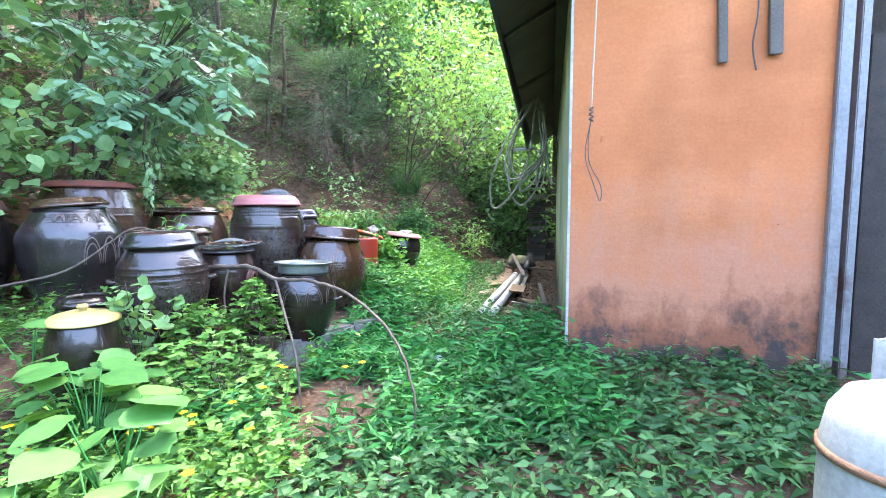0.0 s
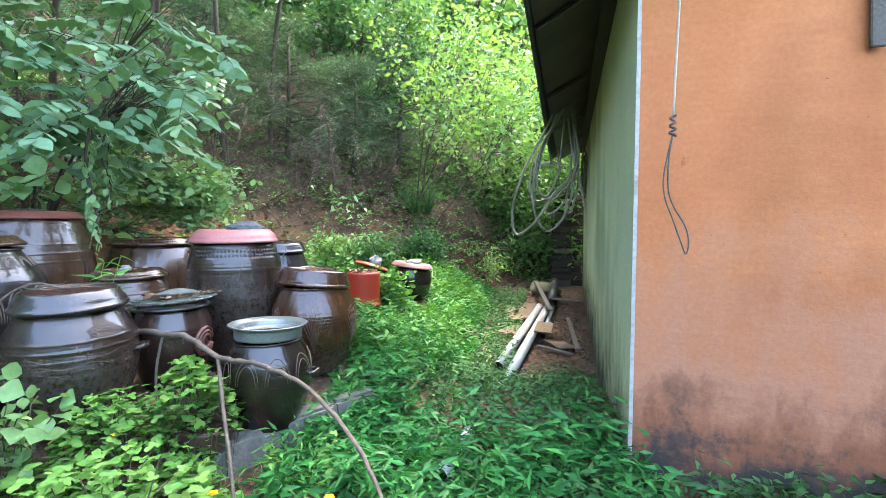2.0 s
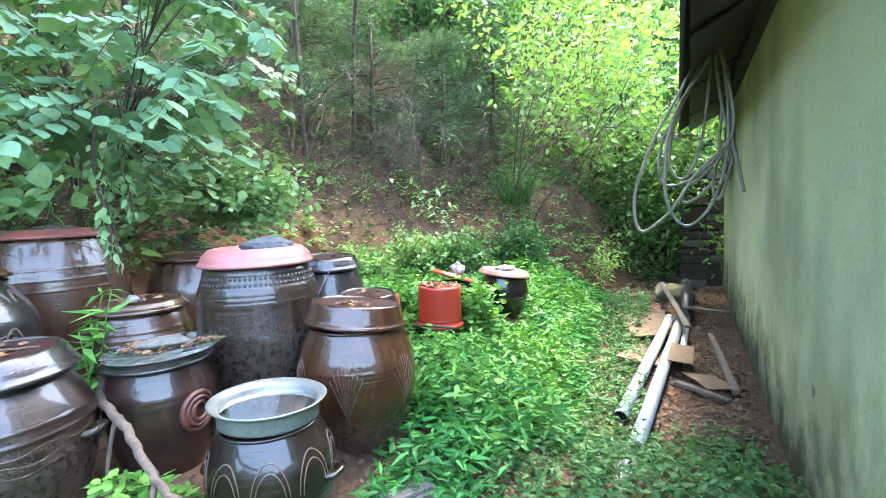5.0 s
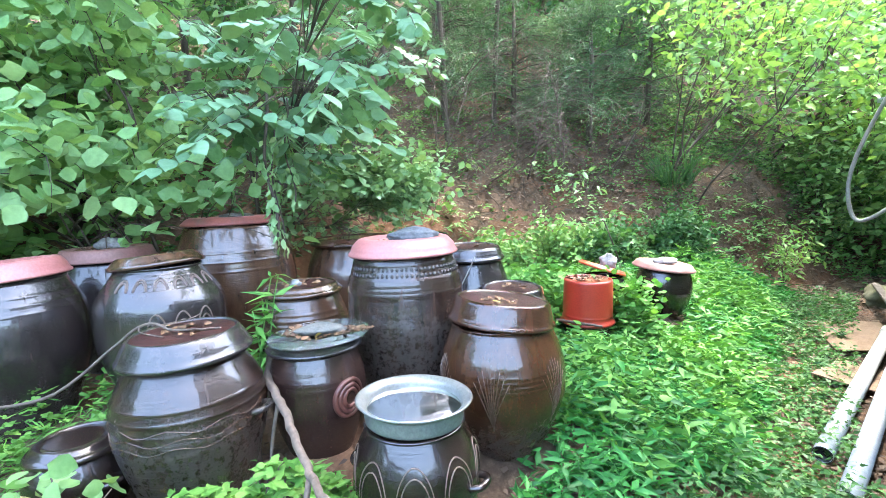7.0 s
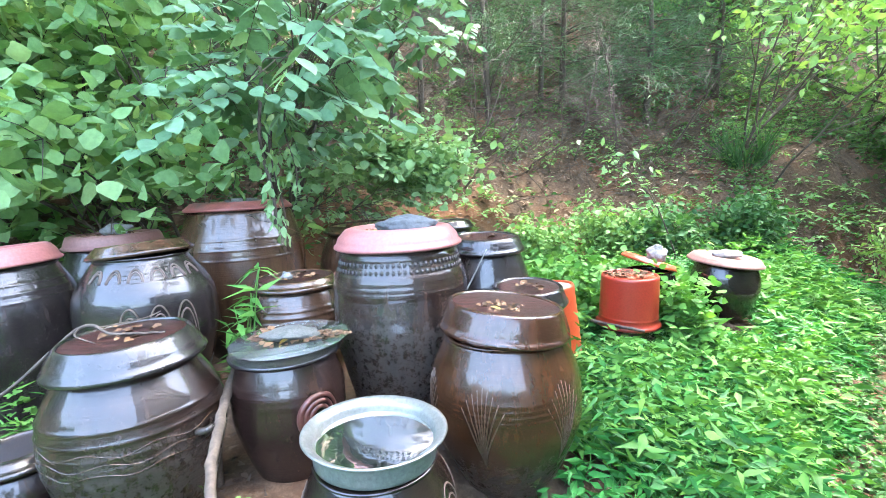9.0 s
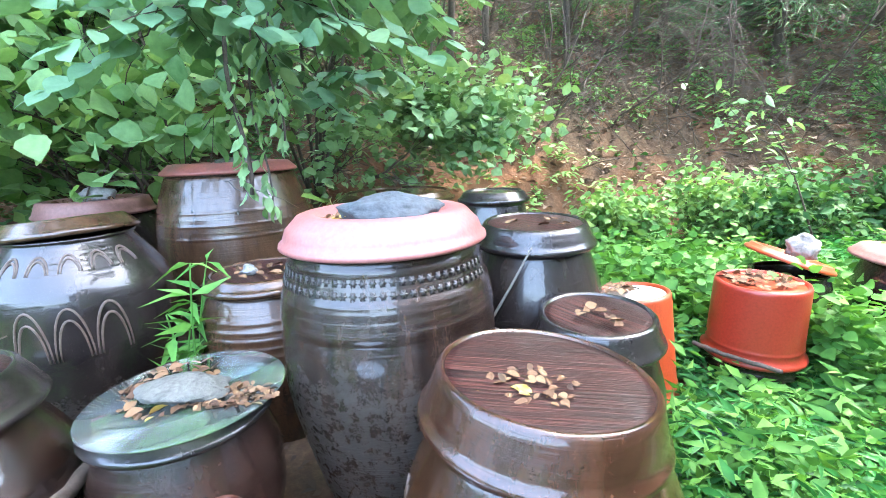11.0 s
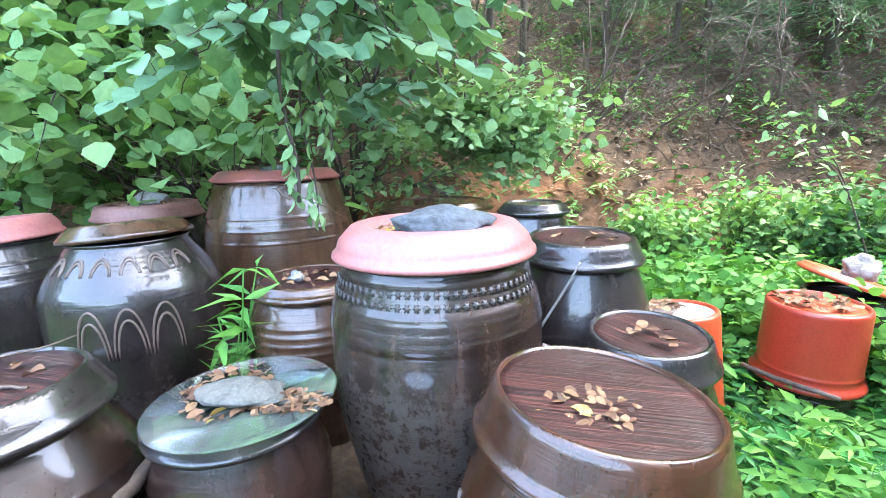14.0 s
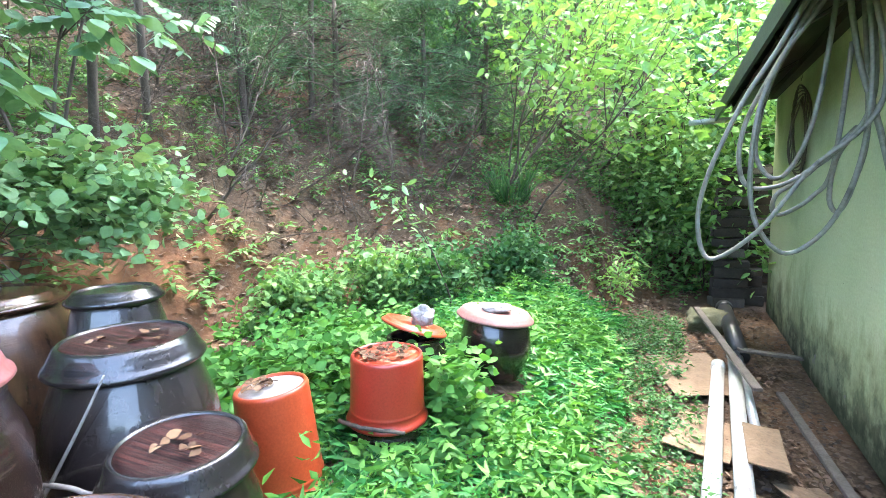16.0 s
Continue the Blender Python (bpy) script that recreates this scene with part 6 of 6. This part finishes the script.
# herb mound with yellow flowers in front of the jars
n = 620
a, d = rng.uniform(0, 6.28, n), rng.uniform(0, 1, n) ** 0.6
x, y = -1.15 + 0.50 * d * np.cos(a) - 0.28 * d * np.sin(a), 2.55 + 0.28 * d * np.cos(a) + 0.44 * d * np.sin(a)
z = height(x, y) + (0.50 * (1 - d ** 2) + 0.06) * rng.uniform(0.3, 1.0, n) + 0.05 * wave(x, y, 4.0, 1)
stuff("herbs", leaves("herb_mound", np.stack([x, y, z], 1), rand_dirs(n, -0.3, 0.35), rng.uniform(0.04, 0.085, n), shape_lobed(), GREEN_HERB, 0.8), "mound of light green lobed herbs in front of the jars", "herbs")
for cx, cy, cz, rr, up, m_ in ((-1.37, 2.93, 0.78, 0.26, 0.22, 330), (-1.165, 3.235, 0.76, 0.22, 0.24, 260), (-1.10, 3.06, 0.98, 0.13, 0.16, 110)):
    a, d = rng.uniform(0, 6.28, m_), rng.uniform(0, 1, m_) ** 0.6
    P = np.stack([cx + rr * d * np.cos(a), cy + rr * d * np.sin(a), cz + up * (1 - d ** 2) * rng.uniform(0.2, 1, m_) - 0.16 * d ** 3 * rng.uniform(0, 1, m_)], 1)
    stuff("herbs", leaves("pot_herbs", P, rand_dirs(m_, -0.4, 0.35), rng.uniform(0.04, 0.075, m_), shape_lobed(), GREEN_HERB, 0.75), "light green lobed herbs spilling over a clay pot", "herbs")
    e = [i for i in range(0, m_, 6)]
    stuff("herb_stalks", tubes_mesh("pot_stalks", [([(cx + rng.normal(0, 0.04), cy + rng.normal(0, 0.04), cz - 0.1), tuple((P[i] + np.array([cx, cy, cz])) / 2 + np.array([0, 0, 0.05])), tuple(P[i])], [0.003, 0.002, 0.0015]) for i in e], TWIG, 4), "thin brown herb stalks over a clay pot", "herbs")
items = [([(a0, b0, zg(a0, b0)), ((a0 + p0) / 2, (b0 + q0) / 2, r0 * 0.6 + zg(a0, b0) * 0.4), (p0, q0, r0)], [0.004, 0.003, 0.002]) for a0, b0, p0, q0, r0 in ((-1.12 + rng.normal(0, .1), 2.55 + rng.normal(0, .1), x[i], y[i], z[i]) for i in range(0, n, 7))]
stuff("herb_stalks", tubes_mesh("herb_stalks", items, TWIG, 4), "thin herb stalks in the mound", "herbs")


def flower(x0, y0, z0):
    t = thing("flower", "small bright yellow flower on a thin stalk", "flower", (x0, y0, z0), group="yellow flowers")
    a = np.arange(5) * 1.2566
    child("petals", leaves("petals", np.zeros((5, 3)), np.stack([np.cos(a), np.sin(a), np.full(5, 0.25)], 1), np.full(5, 0.027), shape_ovate(0.95), PETAL, 0.9), t)
    child("stalk", tubes_mesh("flower_stalk", [([(0, 0, 0), (0.01, 0, -0.06), (0.0, 0.01, zg(x0, y0) - z0)], 0.0015)], GREEN_BRIGHT, 4), t)


for _ in range(30):
    fx, fy = rng.uniform(-1.7, -0.2), rng.uniform(1.0, 2.9)
    if math.hypot(fx - 0.5, fy - 1.1) > 0.6:
        flower(fx, fy, zg(fx, fy) + rng.uniform(0.22, 0.34) + (0.2 if math.hypot(fx + 1.15, fy - 2.6) < 0.3 else 0))

# ---- along the house ----
def pipe(name, p0, p1, r, material, label):
    a, b = Vector(p0), Vector(p1)
    d = (b - a)
    L = d.length
    t = thing(name, label, "pipe", p0, group="pipes by the house")
    m = d.to_track_quat("Z", "Y").to_matrix().to_4x4()
    child("tube", lathe("pipe_tube", [(r * 0.88, 0.002), (r, 0.0), (r, L), (r * 0.88, L), (r * 0.88, L - 0.3), (0.0, L - 0.3)], material, 24), t, "", m)
    child("socket", lathe("pipe_socket", [(r, L - 0.16), (r * 1.14, L - 0.155), (r * 1.14, L - 0.02), (r * 1.03, L - 0.015)], material, 24), t, "", m)
    child("lining", lathe("pipe_end_ring", [(0.0, 0.25), (r * 0.88, 0.25), (r * 0.88, 0.004), (r * 0.995, 0.004), (r * 0.995, 0.0), (r * 0.9, -0.001)], BLACK_PLASTIC, 24), t, "", m)
    return t


def on(x, y, up):
    return (x, y, zg(x, y) + up)


pipe("drain_pipe", on(0.36, 5.85, 0.06), on(0.97, 8.9, 0.10), 0.054, PVC, "long white plastic drain pipe lying in the weeds")
pipe("drain_pipe", on(0.45, 5.35, 0.05), on(1.18, 9.3, 0.10), 0.054, PVC, "white plastic drain pipe lying beside another")
pipe("drain_pipe", on(0.14, 3.3, 0.07), on(0.40, 4.9, 0.05), 0.040, PVC, "old white pipe half buried in weeds")
pipe("drain_pipe", on(0.92, 7.2, 0.06), on(1.22, 9.2, 0.07), 0.035, PVC, "short white pipe near the wall")
pipe("black_pipe", on(1.18, 9.0, 0.16), on(1.38, 10.8, 0.2), 0.085, BLACK_PLASTIC, "black plastic pipe behind the white ones")


def board(name, x, y, up, sx, sy, sz, rot, material, label, category, group=""):
    bm = box_bm(sx, sy, sz, min(0.004, sz * 0.3))
    bmesh.ops.subdivide_edges(bm, edges=[e for e in bm.edges if e.calc_length() > 0.12], cuts=4, use_grid_fill=True)
    for v in bm.verts:
        v.co.z += 0.018 * noise.noise(Vector((v.co.x * 5 + x * 9, v.co.y * 5, y))) * (1 if material is CARD else 0.25)
    me = bpy.data.meshes.new(name)
    bm.to_mesh(me)
    bm.free()
    me.materials.append(material)
    return single(name, me, label, category, on(x, y, up), rot, group)


board("cardboard", 0.72, 8.7, 0.06, 0.62, 0.95, 0.008, (3, -4, 12), CARD, "flattened wet brown cardboard sheet", "cardboard", "cardboard sheets")
board("cardboard", 0.62, 7.55, 0.05, 0.42, 0.7, 0.008, (-4, 5, -18), CARD, "torn brown cardboard sheet in the litter", "cardboard", "cardboard sheets")
board("cardboard", 0.93, 7.25, 0.17, 0.22, 0.55, 0.012, (2, 3, -9), CARD, "brown cardboard strip lying over the pipes", "cardboard", "cardboard sheets")
board("cardboard", 1.12, 6.85, 0.05, 0.30, 0.4, 0.008, (0, 6, 24), CARD, "small torn cardboard piece by the wall", "cardboard", "cardboard sheets")
board("plank", 1.02, 9.1, 0.26, 0.07, 2.2, 0.03, (4, 0, 3), OLD_WOOD, "grey weathered plank laid over the pipes", "plank", "planks")
board("plank", 1.34, 7.6, 0.03, 0.06, 1.9, 0.035, (0, 0, -3), OLD_WOOD, "grey weathered plank beside the wall", "plank", "planks")
board("plank", 1.42, 9.0, 0.20, 0.55, 0.09, 0.025, (0, 6, 6), OLD_WOOD, "short board across the pipes", "plank", "planks")
board("plank", 1.02, 6.6, 0.03, 0.06, 0.5, 0.025, (0, 0, 48), OLD_WOOD, "short broken board in the litter", "plank", "planks")
single("sack", rock_mesh("sack", 0.30, 0.24, 0.17, grained("olive_sack", (0.058, 0.058, 0.029), (0.116, 0.11, 0.058), 6, 0.9, 40, 0.6), 21, 0.22), "slumped olive-brown sack by the wood stack", "sack", on(1.15, 10.3, 0.10), (0, 0, 20))

# stack of old timber past the end of the wall
for k in range(42):
    row, col = divmod(k, 3)
    bm = box_bm(rng.uniform(0.35, 0.5), rng.uniform(0.20, 0.3), rng.uniform(0.09, 0.15), 0.012)
    for v in bm.verts:
        v.co += Vector((noise.noise(v.co * 7 + Vector((k, 0, 0))), noise.noise(v.co * 7 + Vector((0, k, 0))), 0)) * 0.02
    me = bpy.data.meshes.new("timber_block")
    bm.to_mesh(me)
    bm.free()
    me.materials.append(DARK_WOOD if k % 5 else OLD_WOOD)
    single("timber_block", me, "dark old timber block in a tall stack", "timber", (1.62 + 0.30 * col + rng.normal(0, .03), 11.72 + 0.26 * col + rng.normal(0, .03), zg(1.8, 11.9) + row * 0.152), (0, 0, rng.normal(0, 8)), "timber stack")

# hose coils under the eave
hose = thing("hose", "long grey-tan garden hose hung in loose coils under the eave", "hose", (1.20, 7.75, 3.42))
LOOPS = [
    [(.48, 3.30), (.28, 2.89), (.09, 2.56), (-.08, 2.12), (-.12, 1.82), (-.04, 1.61), (.21, 1.80), (.43, 2.14), (.73, 2.52), (.62, 3.25)],
    [(.58, 3.30), (.42, 3.03), (.28, 2.82), (.18, 2.53), (.15, 2.11), (.20, 1.82), (.35, 1.66), (.54, 1.83), (.66, 2.20), (.68, 2.72), (.62, 3.28)],
    [(.50, 3.30), (.34, 2.96), (.23, 2.75), (.11, 2.48), (.08, 2.24), (.14, 2.07), (.34, 2.09), (.60, 2.31), (.70, 2.60), (.64, 3.25)],
    [(.53, 3.32), (.48, 2.72), (.42, 2.36), (.32, 2.14), (.23, 2.14), (.16, 2.31), (.21, 2.66), (.34, 2.96), (.56, 3.30)],
    [(.65, 2.39), (.56, 2.22), (.54, 1.98), (.59, 1.91), (.65, 2.09), (.69, 2.41), (.63, 3.2)],
    [(.65, 2.41), (.43, 2.14), (.28, 2.02), (.26, 1.91), (.32, 1.89), (.46, 2.00), (.55, 2.19), (.60, 2.9)],
]
for k, loop in enumerate(LOOPS):
    pts = [(0.61 + 0.95 * a - 1.20 + 0.02 * k, 7.33 - 0.31 * a - 7.75 + 0.06 * (k - 2), z - 3.42) for a, z in loop]
    child("coil", tubes_mesh("hose_coil", [(curve_pts(pts, 7), 0.0145)], HOSE_MAT, 8), hose)
child("loose_end", tubes_mesh("hose_end", [(curve_pts([(-0.02, -0.55, -0.1), (0.04, -0.62, -0.65), (0.12, -0.70, -1.05), (0.20, -0.74, -1.46)], 8), 0.016)], HOSE_MAT, 8), hose)
child("hook", tubes_mesh("hose_hook", [(curve_pts([(0.05, 0, 0.22), (0.05, 0, 0.02), (-0.02, 0, -0.04), (-0.08, 0, 0.02)], 5), 0.008)], RUST, 6), hose, "rusty hook")
coil = thing("wire_coil", "small dark coil of cable on the wall", "cable", tuple(HOUSE @ Vector((-0.06, 6.4, 2.4))))
for k in range(6):
    w, d = 0.16 + 0.02 * k, 0.32 + 0.03 * k
    child("loop", tubes_mesh("cable_loop", [([(0.02 * math.sin(3 * u + k), w * math.sin(u), d * math.cos(u)) for u in np.linspace(0, 2 * math.pi, 26)], 0.008)], CORD_DARK, 6), coil)

# ---- on the orange wall ----
FACE = HOUSE @ Matrix.Translation((0, -0.012, -FOOTING))
def on_wall(name, label, category, u, z, group="", off=0.0):
    t = thing(name, label, category, group=group)
    t.matrix_world = FACE @ Matrix.Translation((u, off, z))
    return t


rack = on_wall("hanging_rack", "two grey wooden slats hung from a cross bar on the wall", "rack", 1.06, 2.50)
for u, z, h in ((-0.14, 0.0, 1.1), (0.15, 0.03, 1.1)):
    part("slat", box_bm(0.055 if u < 0 else 0.075, 0.025, h, 0.004), OLD_WOOD, rack, "grey weathered slat", pose(u, -0.02, z, 0, -2.5, 0))
part("cross_bar", box_bm(0.42, 0.02, 0.03, 0.003), DARK_WOOD, rack, "", pose(0, -0.045, 0.49, 0, 1, 0))
child("thong", tubes_mesh("thong", [(curve_pts([(0.02, -0.03, 0.6), (0.04, -0.03, 0.3), (0.02, -0.03, 0.1), (0.045, -0.03, -0.06)], 6), 0.006)], CORD_DARK, 6), rack, "dark leather thong")
cord = on_wall("rope", "pale rope ending in a knotted dark wire loop", "rope", 0.125, 2.21, off=-0.15)
child("upper_cord", tubes_mesh("upper_cord", [(curve_pts([(0.03, -0.02, 1.3), (0.015, -0.02, 0.6), (0.0, -0.02, 0.03)], 8), 0.005)], CORD_PALE, 6), cord)
child("knot", tubes_mesh("cord_knot", [([(0.012 * math.cos(3 * u), -0.02 + 0.008 * math.sin(4 * u), 0.03 - 0.09 * u / 6.28) for u in np.linspace(0, 6.28, 20)], 0.006)], CORD_DARK, 6), cord)
child("wire_loop", tubes_mesh("wire_loop", [(curve_pts([(0, -0.02, -0.05), (-0.03, -0.02, -0.22), (-0.025, -0.02, -0.32), (0.01, -0.02, -0.42), (0.045, -0.02, -0.52), (0.065, -0.02, -0.57), (0.075, -0.02, -0.52), (0.06, -0.02, -0.45), (0.01, -0.02, -0.36), (-0.012, -0.02, -0.28), (-0.012, -0.02, -0.15), (0.002, -0.02, -0.05)], 6), 0.0035)], CORD_DARK, 6), cord)

# ---- gas cylinder ----
gx0, gy0 = 1.51, 1.20
tank = thing("gas_cylinder", "chipped white steel gas cylinder with a rusty seam", "gas cylinder", (gx0, gy0, zg(gx0, gy0) - 0.01))
child("body", lathe("tank_body", dense([(0.0, 0.03), (0.12, 0.03), (0.155, 0.07), (0.16, 0.12), (0.16, 0.66), (0.158, 0.70), (0.145, 0.77), (0.115, 0.82), (0.06, 0.845), (0.0, 0.85)], 0.02), TANK_PAINT, 48), tank)
child("seam", lathe("tank_seam", [(0.159, 0.665), (0.166, 0.668), (0.166, 0.684), (0.159, 0.687)], RUST, 48), tank, "rusty weld seam")
child("foot_ring", lathe("foot_ring", [(0.125, 0.0), (0.13, 0.0), (0.13, 0.07), (0.125, 0.07)], RUST, 40), tank)
vv, ff = [], []
for i, a in enumerate(np.linspace(radians(-80), radians(95), 36)):
    hgt = 0.15 + 0.03 * math.sin(3 * a)
    for r in (0.098, 0.104):
        vv += [(r * math.cos(a), r * math.sin(a), 0.81), (r * math.cos(a), r * math.sin(a), 0.81 + hgt)]
for i in range(35):
    o = i * 4
    ff += [(o, o + 4, o + 5, o + 1), (o + 2, o + 3, o + 7, o + 6), (o + 1, o + 5, o + 7, o + 3)]
ff += [(0, 1, 3, 2), (140, 142, 143, 141)]
child("collar", mesh_of("tank_collar", vv, ff, TANK_PAINT), tank)
child("valve", lathe("valve", dense([(0.022, 0.84), (0.022, 0.88), (0.014, 0.89), (0.014, 0.92), (0.03, 0.925), (0.03, 0.94), (0.0, 0.942)], 0.01), RUST, 20), tank, "brass valve")
single("green_pan", lathe("green_pan", dense([(0.0, 0.0), (0.10, 0.0), (0.15, 0.045), (0.155, 0.045), (0.105, -0.006), (0.0, -0.006)], 0.02), GREEN_TARP, 40), "dark green plastic pan lying by the buckets", "pan", on(-1.0, 5.2, 0.03), (14, 10, 0))
